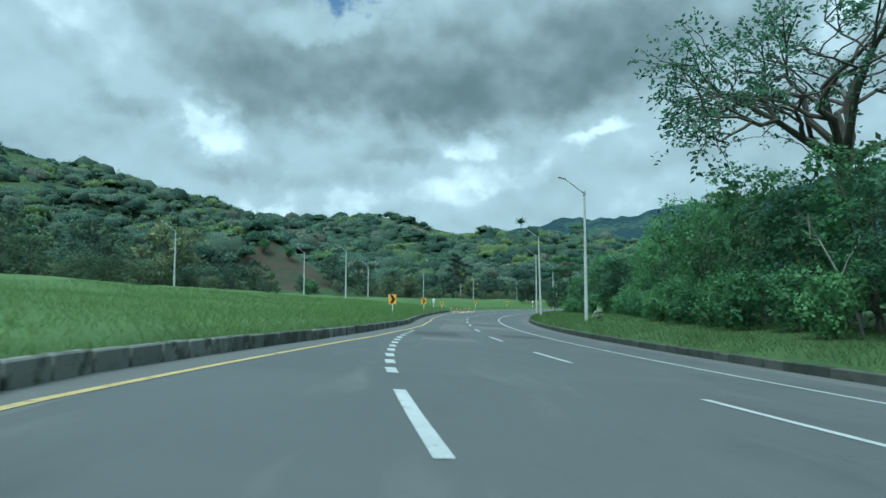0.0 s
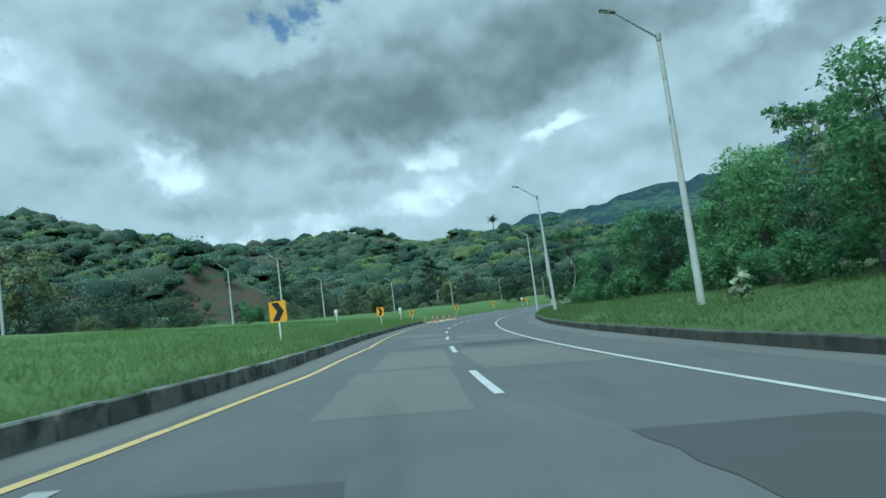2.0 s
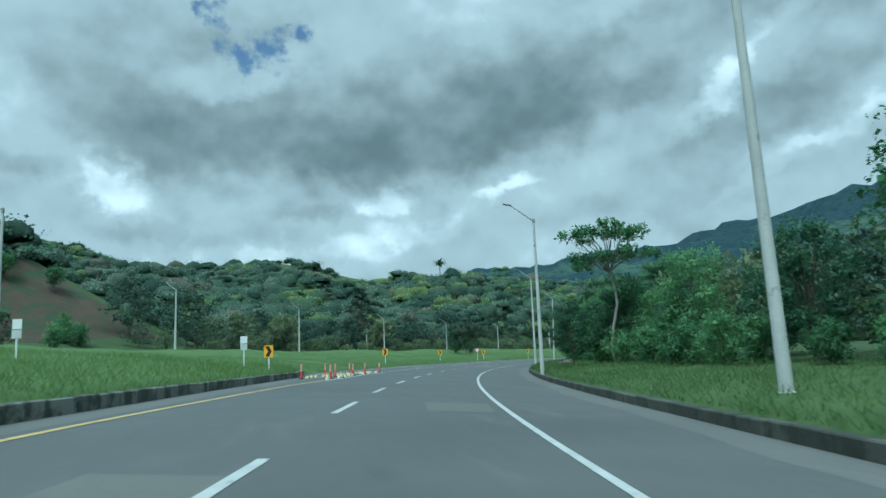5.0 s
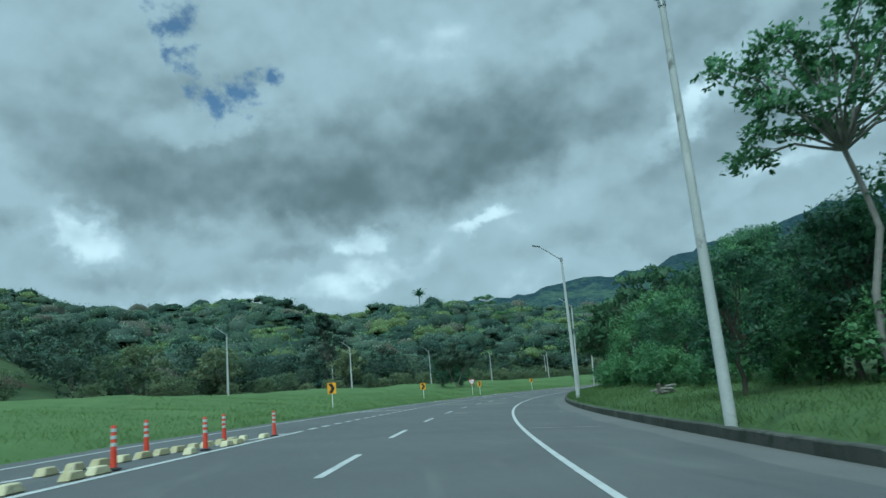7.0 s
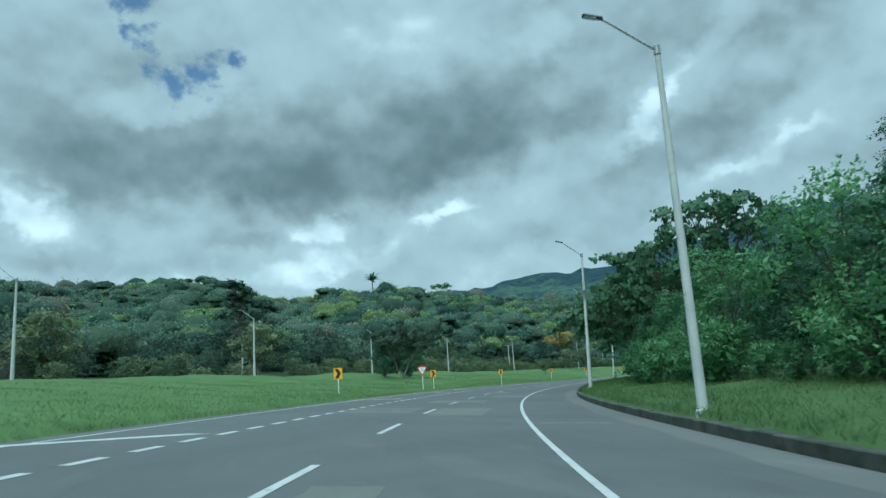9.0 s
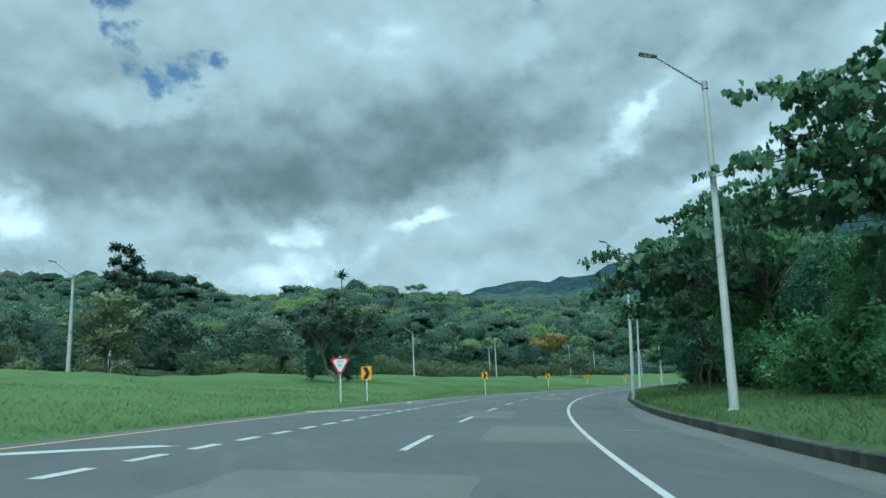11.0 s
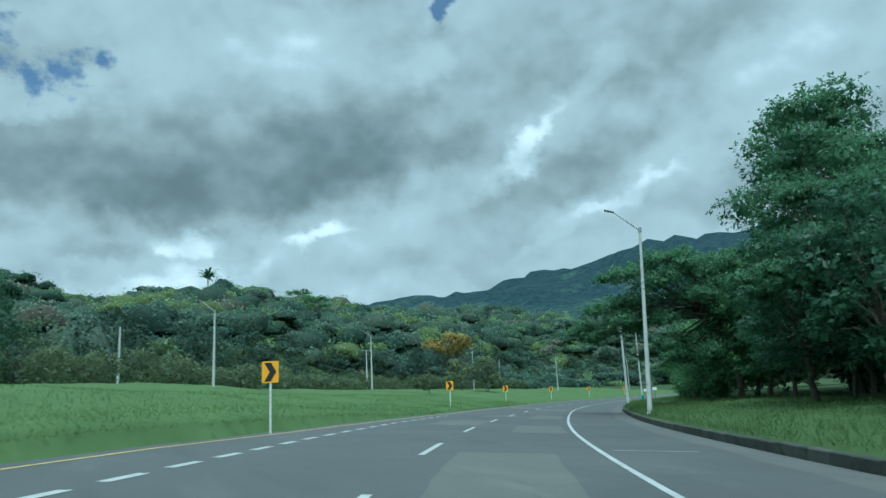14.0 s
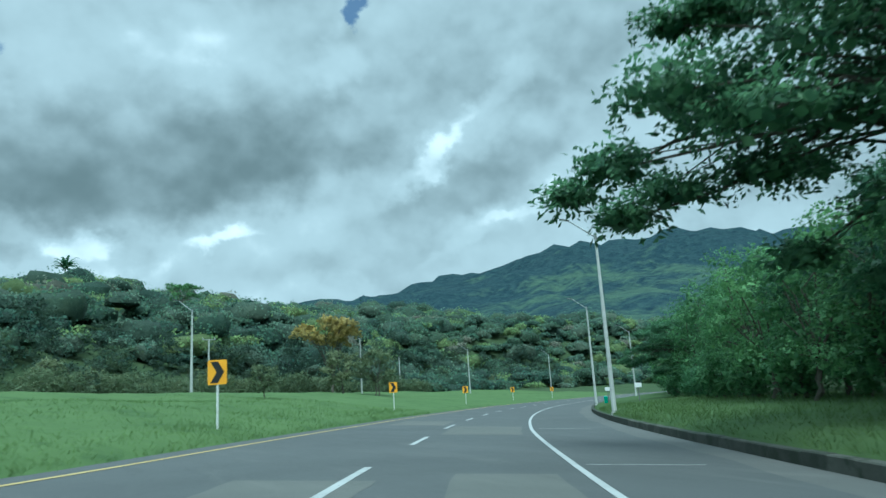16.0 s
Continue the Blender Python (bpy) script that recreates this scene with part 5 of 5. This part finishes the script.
low_lobes += [(5.4, -1.6, 10.1, 0.2, 0.6), (4.6, -1.2, 10.0, 0.5, 0.6), (3.8, -0.6, 10.2, 0.7, 0.6), (3.0, 0.5, 10.4, 0.8, 0.6), (6.4, -0.6, 8.4, 0.6, 0.6)]
low_heart = tree("tree", 43, low_lobes, (0.6, 0, 4.8), 0.22, LEAF_BROAD, BARK, "spreading tree with broad hanging heart-shaped leaves", per_lobe=26, per_spray=10, leaf=0.27, spread=0.75, droop=0.9, wide=0.9, core=0, heart_leaf=True)
place(low_heart, 55.7, 209.85, 0.95, ROAD_SIDE)
again(heart, 51.85, 191.6, 1.1, ROAD_SIDE - 0.2)
over_lobes = reach([(12.8, 6.9, 0.6), (11.8, 7.1, 0.9), (11.2, 6.2, 0.8), (10.7, 8.4, 1.2), (9.9, 6.7, 1.1), (9.2, 9.0, 1.5), (8.8, 7.3, 1.3), (9.6, 11.6, 0.8), (8.2, 11.2, 1.3), (7.3, 9.3, 1.7),
                    (6.6, 12.4, 1.3), (5.8, 10.6, 1.8), (6.2, 8.0, 1.4), (7.8, 6.9, 1.0), (5.2, 7.2, 1.0), (3.0, 7.9, 1.1), (5.0, 13.2, 1.3), (3.6, 14.8, 1.0), (4.0, 12.0, 1.8), (4.4, 9.4, 1.7), (2.4, 13.6, 1.5), (2.2, 11.2, 1.8),
                    (0.5, 14.0, 1.5), (-1.5, 13.5, 1.8), (-3.0, 12.0, 2.0), (-1.0, 11.6, 1.6), (-4.5, 13.5, 1.8), (-4.0, 10.5, 1.8), (7.4, 13.2, 1.0), (5.6, 14.4, 1.1), (8.6, 12.4, 0.7), (0.6, 9.8, 1.6), (-2.6, 13.4, 1.6), (2.6, 9.2, 1.7), (0.4, 7.6, 1.8), (-2.2, 8.6, 2.0), (-1.4, 6.4, 1.7), (-4.0, 7.4, 1.9), (1.6, 6.2, 1.2), (6.6, 4.6, 0.8), (5.6, 5.0, 1.1), (4.6, 5.6, 1.3), (4.0, 4.0, 1.2), (2.6, 4.6, 1.4)], 51, 3.0)
over_lobes = [(a, b, min(z, 11.8 + 0.35 * (z - 11.8)), 1.12 * r, 0.45) for a, b, z, r, _ in over_lobes]
over = tree("tree", 51, over_lobes, (0.3, 0, 7.4), 0.28, LEAF_FEATHER, BARK, "spreading feathery tree hanging over the road's edge", per_lobe=56, per_spray=13, leaf=0.25, spread=1.15, droop=0.5, wide=0.42, core=0.8)
OVER_AT = (86.0, 260.9)
place(over, *OVER_AT, 0.84, math.atan2(0.6, -0.8), 0.2, 0.93)
again(over, *by_road(263, -17.0), 0.92, ROAD_SIDE + 0.3, tall=1.0)
layered = tree("tree", 52, heap(52, 34, 3.0, 20.5, 5.4, 2.0, 2.8, 0.5), (0, 0, 5.5), 0.3, LEAF_FEATHER, BARK, "tall dense tree with layered feathery boughs behind the verge", per_lobe=60, per_spray=12, leaf=0.3, spread=1.2, droop=0.5, wide=0.45, core=1.6)
place(layered, 92.0, 257.0, 1.0, 0.5)
again(layered, 84.0, 250.5, 0.72, 2.2)
again(layered, 49.5, 169.5, 0.6, 0.9)
again(layered, 55.5, 176.0, 0.68, 4.0)
again(over, *by_road(330, -13.5), 0.6, ROAD_SIDE - 0.4)


def log_pile():
    ob = new("log_pile")
    tagged(ob, "heap of grey cut logs beside a stump on the grass", "log pile")
    rnd = random.Random(12)
    for k in range(9):
        a, ln, r = rnd.uniform(-0.9, 0.9), rnd.uniform(0.9, 2.1), rnd.uniform(0.07, 0.16)
        c = Vector((rnd.uniform(-0.7, 0.7), (k % 4 - 1.5) * 0.34, 0.14 + 0.27 * (k // 4)))
        d = Vector((math.cos(a), math.sin(a), rnd.uniform(-0.05, 0.22)))
        part("log", tube([tuple(c - d * ln / 2), tuple(c + Vector((0, 0.03, 0.02))), tuple(c + d * ln / 2)], [r, r * 0.95, r * 0.8], 9), PALE_BARK, ob)
    part("stump", tube([(-0.75, 0.1, -0.1), (-0.8, 0.1, 0.45), (-0.95, 0.15, 0.95)], [0.34, 0.27, 0.2], 10), BARK, ob)
    x, y = 27.9, 145.2
    ob.matrix_basis = Matrix.LocRotScale((x, y, z_at(x, y) + 0.02), Euler((0, 0, 0.5)), Vector((0.5, 0.5, 0.5)))


log_pile()


def litter_bin(x, y):
    ob = new("litter_bin")
    tagged(ob, "small teal green litter bin beside the lamp", "litter bin")
    part("body", tube([(0, 0, 0), (0, 0, 0.1), (0, 0, 0.75), (0, 0, 0.82)], [0.2, 0.23, 0.28, 0.27], 14), SIGN_GREEN, ob)
    part("lid", tube([(0, 0, 0.82), (0, 0, 0.88), (0, 0, 0.98)], [0.3, 0.3, 0.12], 14), SIGN_GREEN, ob)
    ob.matrix_basis = Matrix.LocRotScale((x, y, z_at(x, y)), Euler((0, 0, 0)), Vector((0.65, 0.65, 0.65)))


def small_board(x, y):
    ob = new("notice_board")
    tagged(ob, "small white sign board on a dark post", "sign")
    part("post", tube([(0, 0, -0.2), (0, 0, 1.2)], [0.04, 0.035], 8), LAMP_GREY, ob)
    part("board", box(0.5, 0.03, 0.34, (0, -0.06, 1.25), 0.01), SIGN_WHITE, ob)
    ob.matrix_basis = pose(x, y, z_at(x, y), 0, 0, -40)


def dead_trunk(x, y, lean, high):
    ob = new("dead_tree")
    tagged(ob, "bare pale dead trunk leaning at the wood's edge", "dead tree")
    rnd = np.random.RandomState(int(x * 10))
    bm = bmesh.new()
    pts = limb(bm, (0, 0, -0.2), (lean, 0.3, high), 0.05, 0.02, rnd, 0.02, 7, 6)
    limb(bm, pts[3], (lean * 0.5 + 0.9, 0.1, high * 0.85), 0.022, 0.01, rnd, 0.0, 5, 3)
    limb(bm, pts[4], (lean * 0.9 - 0.7, 0.2, high * 1.05), 0.02, 0.01, rnd, 0.0, 5, 3)
    part("trunk", bm, PALE_BARK, ob, smooth=True)
    ob.matrix_basis = pose(x, y, z_at(x, y))


litter_bin(*by_road(335, -5.7))
small_board(*by_road(338, -6.0))
small_board(*by_road(323, -7.7))
dead_trunk(*by_road(26.5, -8.4), -1.6, 4.2)
dead_trunk(*by_road(100.0, -11.0), 0.9, 5.0)
dead_trunk(*by_road(233.0, -9.2), 0.8, 3.2)
weed = tree("plant", 81, [(0, 0, 0.55, 0.45, 0.9), (0.2, 0.1, 0.3, 0.4, 0.8)], (0, 0, 0.12), 0.02, WILTED, BARK, "pale broad-leaved plant growing in the verge", "plant", per_lobe=9, per_spray=5, leaf=0.3, spread=0.4, wide=0.7)
place(weed, 13.1, 55.4, 1.0, 0.3, 0.02)
again(weed, *by_road(233.0, -7.4), 0.7, 1.0, 0.02)
left_lobes = reach([(-0.2, 9.6, 0.7), (-2.1, 8.0, 1.3), (-3.8, 7.4, 1.0), (-4.9, 7.3, 0.6), (-0.8, 8.1, 1.3), (1.7, 8.0, 1.2), (3.0, 7.2, 1.3), (4.2, 6.8, 0.9), (1.0, 6.8, 1.6), (-1.3, 6.5, 1.7),
                    (-3.0, 6.3, 1.4), (2.8, 5.5, 1.5), (0.0, 5.2, 1.7), (-2.0, 5.0, 1.5), (1.9, 4.9, 1.3), (4.2, 5.5, 1.0)], 61, 2.2)
left_tree = tree("tree", 61, left_lobes, (0, 0, 0.5), 0.17, LEAF_HILL_DARK, PALE_BARK, "dark wide tree on the far side of the bank", per_lobe=42, per_spray=9, leaf=0.36, split=1.5)
place(left_tree, 36.9, 243.8, 0.82, 0.0, 0.1, 1.0)
dusky = tree("tree", 64, [(-0.9, 0, 17.0, 0.7, 0.7), (0.7, 0.3, 16.5, 1.0, 0.7), (1.7, 0, 15.4, 0.8, 0.6), (-0.8, -0.3, 15.0, 0.9, 0.6), (0.6, 0.2, 14.4, 1.0, 0.6), (1.9, -0.5, 13.7, 1.0, 0.5), (-1.4, 0.4, 13.2, 1.1, 0.6),
                          (3.4, 0.2, 12.9, 1.1, 0.5), (5.2, 0, 12.8, 0.8, 0.5), (6.4, 0.3, 12.2, 0.5, 0.5), (0.6, 0, 12.2, 1.6, 0.6), (-2.4, 0, 11.2, 1.6, 0.6), (2.8, -0.6, 10.8, 1.8, 0.6), (0.2, 0.8, 9.6, 2.0, 0.6), (5.0, 0.4, 9.6, 1.7, 0.6),
                          (-2.6, -0.6, 8.0, 1.9, 0.6), (2.6, 0.6, 7.8, 2.1, 0.6), (6.6, 0, 7.2, 1.8, 0.6), (0, -0.6, 6.0, 2.1, 0.6), (4.2, -0.5, 5.6, 2.1, 0.6), (8.0, 0.4, 4.8, 1.6, 0.6), (2.2, 0.4, 3.8, 1.9, 0.6), (6.2, -0.4, 3.2, 1.8, 0.6)],
             (0.5, 0, 5.5), 0.24, LEAF_HILL_DARK, BARK, "tall dark tree with loose tufts rising over the woods", per_lobe=34, per_spray=9, leaf=0.4, core=0.6)
place(dusky, 13.6, 278.5, 1.0, 0.15, 0.3)
for x, y, sc in ((37.2, 262.0, 0.74), (39.4, 263.0, 0.8), (41.6, 262.0, 0.66)):
    again(kinds["d"][0], x, y, sc, x, 0.6)
pale_tree = tree("tree", 62, heap(62, 9, 1.5, 5.4, 2.6, 0.9, 1.3, 0.5), (0, 0, 1.6), 0.1, LEAF_HILL_PALE, BARK, "small light green spreading tree on the bank", per_lobe=26, per_spray=9, stems=2)
again(kinds["d"][0], 35.4, 250.5, 0.42, 2.0, 0.5)
again(kinds["d"][0], 38.6, 250.0, 0.36, 0.6, 0.5)
place(pale_tree, 17.4, 247.5, 1.35, 0.4)
again(pale_tree, -3.0, 226.0, 1.0, 1.4)
again(pale_tree, -36.0, 108.0, 1.25, 2.4)
again(pale_tree, -8.0, 200.0, 0.8, 3.0)
again(pale_tree, 71.0, 338.0, 0.55, 1.0)
again(pale_tree, 83.8, 309.5, 0.34, 2.0)
bloom = tree("tree", 63, heap(63, 14, 9.0, 12.8, 5.0, 1.3, 1.9, 0.5), (0, 0, 4.0), 0.22, FLOWER, BARK, "tree covered in yellow-orange blossom", per_lobe=40, per_spray=9, leaf=0.5)
place(bloom, 109.8, 358.2, 0.95, 0.3, 0.8, 0.97)
again(pale_tree, 108.5, 352.0, 0.8, 2.1)
again(pale_tree, 113.5, 351.0, 0.9, 0.6)


def palm(x, y, z):
    ob = new("palm_tree")
    tagged(ob, "tall palm standing above the forest ridge", "palm tree")
    rnd = np.random.RandomState(8)
    part("trunk", tube([(0, 0, -4), (0.2, 0, 4), (0.1, 0, 11)], [0.4, 0.32, 0.28], 9), BARK, ob, smooth=True)
    vs, fs = [], []
    for k in range(32):
        a, lift = k * 2.4, rnd.uniform(0.6, 2.6)
        d = np.array([math.cos(a), math.sin(a), 0])
        side = np.array([-math.sin(a), math.cos(a), 0])
        length = rnd.uniform(5.0, 7.0)
        pts = [np.array([0.1, 0, 11]) + d * length * f + np.array([0, 0, length * (lift * f - (0.5 + 0.5 * lift) * f * f)]) for f in np.linspace(0, 1, 7)]
        for p, q, f in zip(pts, pts[1:], np.linspace(0.1, 1, 6)):
            wd = 0.75 * math.sin(math.pi * min(0.25 + 0.7 * f, 1))
            for sg in (-1, 1):
                b = sum(len(v) for v in vs)
                vs.append(np.array([p, q, q + sg * side * wd + np.array([0, 0, -0.35 * wd]), p + sg * side * wd * 0.9 + np.array([0, 0, -0.3 * wd])]))
                fs.append(np.arange(4) + b)
    part("crown", mesh_np("crown", np.concatenate(vs), np.array(fs), [LEAF_DARK]), LEAF_DARK, ob)
    ob.matrix_basis = pose(x, y, z)


palm(89.5, 632.0, 63.5)


# ---- far woods on the hills ----
def wooded(x, y, s, u):
    """Where the forest stands."""
    r, az = np.hypot(x - CENTRE[0], y - CENTRE[1]), np.degrees(np.arctan2(x - CENTRE[0], y - CENTRE[1]))
    left = (u > np.interp(s, [380, 430], [66, 34]) + 4 * waves(x, y, 30, 2) + 1.5 * waves(x, y, 9, 6)) & (az > -58) & (r < 1.05 * np.interp(az, RIDGE_AZ, RIDGE_RAD))
    right = (u < -24) & (u > -44) & (s > 350) & (s < 470)
    right |= (u < -40) & (u > -80) & (s > 330)
    return (left | right) & (az < 62) & (r < 760) & (np.degrees(np.arctan2(x, y)) > -38) & ~is_pasture(x, y) & ~is_soil(x, y) & ~is_open(x, y)


def crown_kind(seed, flat, cards):
    """A lumpy crown of radius one: a swelling of several lobes, and leaves lying on it."""
    rnd = np.random.RandomState(seed)
    n = 14
    a = np.arange(n) * 2.4 + rnd.uniform(-0.4, 0.4, n)
    up = np.linspace(0.05, 0.95, n)
    far = 0.72 * np.sqrt(1 - up ** 2) * rnd.uniform(0.6, 1.2, n)
    mid = np.stack([far * np.cos(a), far * np.sin(a), 0.5 * up], 1)
    size = rnd.uniform(0.24, 0.44, n)

    def rim(d):
        along = d @ mid.T
        gap = size[None] ** 2 - ((mid ** 2).sum(1)[None] - along ** 2)
        hit = np.where(gap > 0, along + np.sqrt(np.clip(gap, 0, None)), 0.0)
        return np.maximum(hit.max(1), 0.4), hit.argmax(1)
    r, _ = rim(BALL_V)
    v = BALL_V * (r * rnd.uniform(0.74, 0.98, len(BALL_V)))[:, None]
    f = BALL_F[(BALL_V[BALL_F][:, :, 2] > -0.45).all(1)]
    squash = np.array([1.0, 1.0, flat])
    d = unit(rnd, cards)
    d[:, 2] = np.abs(d[:, 2]) * 0.95 - 0.12
    d /= np.linalg.norm(d, axis=1, keepdims=True)
    r, which = rim(d)
    at = d * (r * rnd.uniform(0.88, 1.1, cards))[:, None]
    o = at - mid[which]
    o /= np.linalg.norm(o, axis=1, keepdims=True)
    return v * squash, f, at * squash, o


def woods():
    """Crowns side by side over the hills, smaller near the road, and their leaves."""
    rnd = np.random.RandomState(3)
    sheets, clumps = [], []
    for lo, hi, gap, cards, size in ((24, 110, 6.0, 150, 0.62), (110, 250, 7.4, 110, 0.78), (250, 460, 9.4, 84, 1.0), (460, 800, 12.5, 64, 1.2)):
        gx, gy = np.meshgrid(np.arange(-560, 700, gap), np.arange(10, 880, gap))
        x, y = (g.ravel() + rnd.uniform(-0.42, 0.42, g.size) * gap for g in (gx, gy))
        s, u = run_of(x, y)
        keep = wooded(x, y, s, u) & (np.abs(u) > lo) & (np.abs(u) <= hi)
        x, y, s, u = x[keep], y[keep], s[keep], u[keep]
        n = len(x)
        big = np.clip(np.exp(rnd.normal(size=n) * 0.36), 0.5, 1.8)
        grow = np.where(u < 0, 1.25, np.interp(u, [50, 66, 105, 160, 300], [0.66, 0.7, 0.76, 0.82, 0.9]))
        wide = 0.74 * gap * big
        high = (3.2 + 4.6 * rnd.uniform(size=n) ** 1.3) * np.clip(big, 0.75, 1.35) * grow
        z = ground_z(x, y, (s, u))
        kind = np.searchsorted([0.3, 0.55, 0.74, 0.88], 0.75 * rnd.uniform(size=n) + 0.25 * (0.5 + 0.5 * np.clip(waves(x, y, 70, 31), -1, 1)))
        which, turn = rnd.randint(0, 7, n), rnd.uniform(0, math.tau, n)
        for k in range(7):
            own = np.flatnonzero(which == k)
            v, f, at, o = crown_kind(300 + k, (0.95, 0.75, 0.85, 0.6, 0.7, 1.0, 0.5)[k], cards)
            c, q = np.cos(turn[own]), np.sin(turn[own])
            spin = np.zeros((len(own), 3, 3))
            spin[:, 0, 0], spin[:, 0, 1], spin[:, 1, 0], spin[:, 1, 1], spin[:, 2, 2] = c, q, -q, c, 1
            foot = np.stack([x[own], y[own], z[own] + high[own] - 0.55 * wide[own]], 1)
            grown = np.stack([wide[own], wide[own], wide[own]], 1)[:, None]
            vv = np.einsum("ij,njk->nik", v, spin) * grown + foot[:, None]
            ff = f[None] + (np.arange(len(own)) * len(v))[:, None, None]
            sheets.append((vv.reshape(-1, 3), ff.reshape(-1, 3), np.repeat(kind[own], len(f))))
            aa = (np.einsum("ij,njk->nik", at, spin) * grown + foot[:, None]).reshape(-1, 3)
            oo = np.einsum("ij,njk->nik", o, spin).reshape(-1, 3)
            nn, dd, sd = frames(oo + 0.5 * rnd.normal(size=oo.shape), rnd)
            ln = size * rnd.uniform(0.6, 1.4, len(aa))
            kv, kf = kites(aa, nn, dd, sd, ln, ln * 0.8, 0.14)
            look_n = np.repeat(oo + 0.35 * nn + np.array([0, 0, 0.2]), 4, 0)
            clumps.append((kv, outward(kv, kf, look_n), np.repeat(kind[own], cards), look_n))
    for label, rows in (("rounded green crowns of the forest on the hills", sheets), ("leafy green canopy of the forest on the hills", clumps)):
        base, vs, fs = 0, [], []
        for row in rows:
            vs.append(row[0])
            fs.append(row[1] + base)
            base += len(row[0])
        mats, turned = (SHADED_CORES, None) if rows is sheets else (LIT_LEAVES, np.concatenate([r[3] for r in rows]))
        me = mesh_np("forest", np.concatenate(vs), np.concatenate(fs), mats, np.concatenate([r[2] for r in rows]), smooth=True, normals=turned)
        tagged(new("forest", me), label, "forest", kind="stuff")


woods()


# ---- grass ----
def grass():
    rnd = np.random.RandomState(4)
    vs = []
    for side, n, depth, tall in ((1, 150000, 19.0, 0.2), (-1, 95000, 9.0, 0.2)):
        s = 2 + 320 * rnd.uniform(size=n) ** 1.15
        off = 0.16 + depth * rnd.uniform(size=n) ** 1.7
        u = left_edge(s) + 0.1 + off if side > 0 else right_edge(s) - 0.12 - off
        x, y = on_road(s, u)
        z = ground_z(x, y, (s, u)) - 0.03
        h = tall * rnd.uniform(0.5, 1.35, n) * (0.75 + 0.4 * (waves(x, y, 6, 9) + 1)) * np.where((side > 0) & (s > 125), 0.65, 1.25 if side > 0 else 1.0)
        a = rnd.uniform(0, math.tau, n)
        wd = rnd.uniform(0.007, 0.017, n)
        lean = rnd.normal(size=(n, 2)) * 0.7
        p = np.stack([x, y, z], 1)
        dv = np.stack([np.cos(a) * wd, np.sin(a) * wd, 0 * a], 1)
        tip = p + np.stack([lean[:, 0] * h, lean[:, 1] * h, h], 1)
        vs.append(np.stack([p - dv, p + dv, tip], 1).reshape(-1, 3))
    v = np.concatenate(vs)
    f = np.arange(len(v)).reshape(-1, 3)
    me = mesh_np("grass", v, f, [BLADE, ROUGH_BLADE_SHADED], np.repeat([0, 1], [len(q) // 3 for q in vs]))
    tagged(new("grass", me), "uncut green roadside grass", "grass", kind="stuff")


grass()
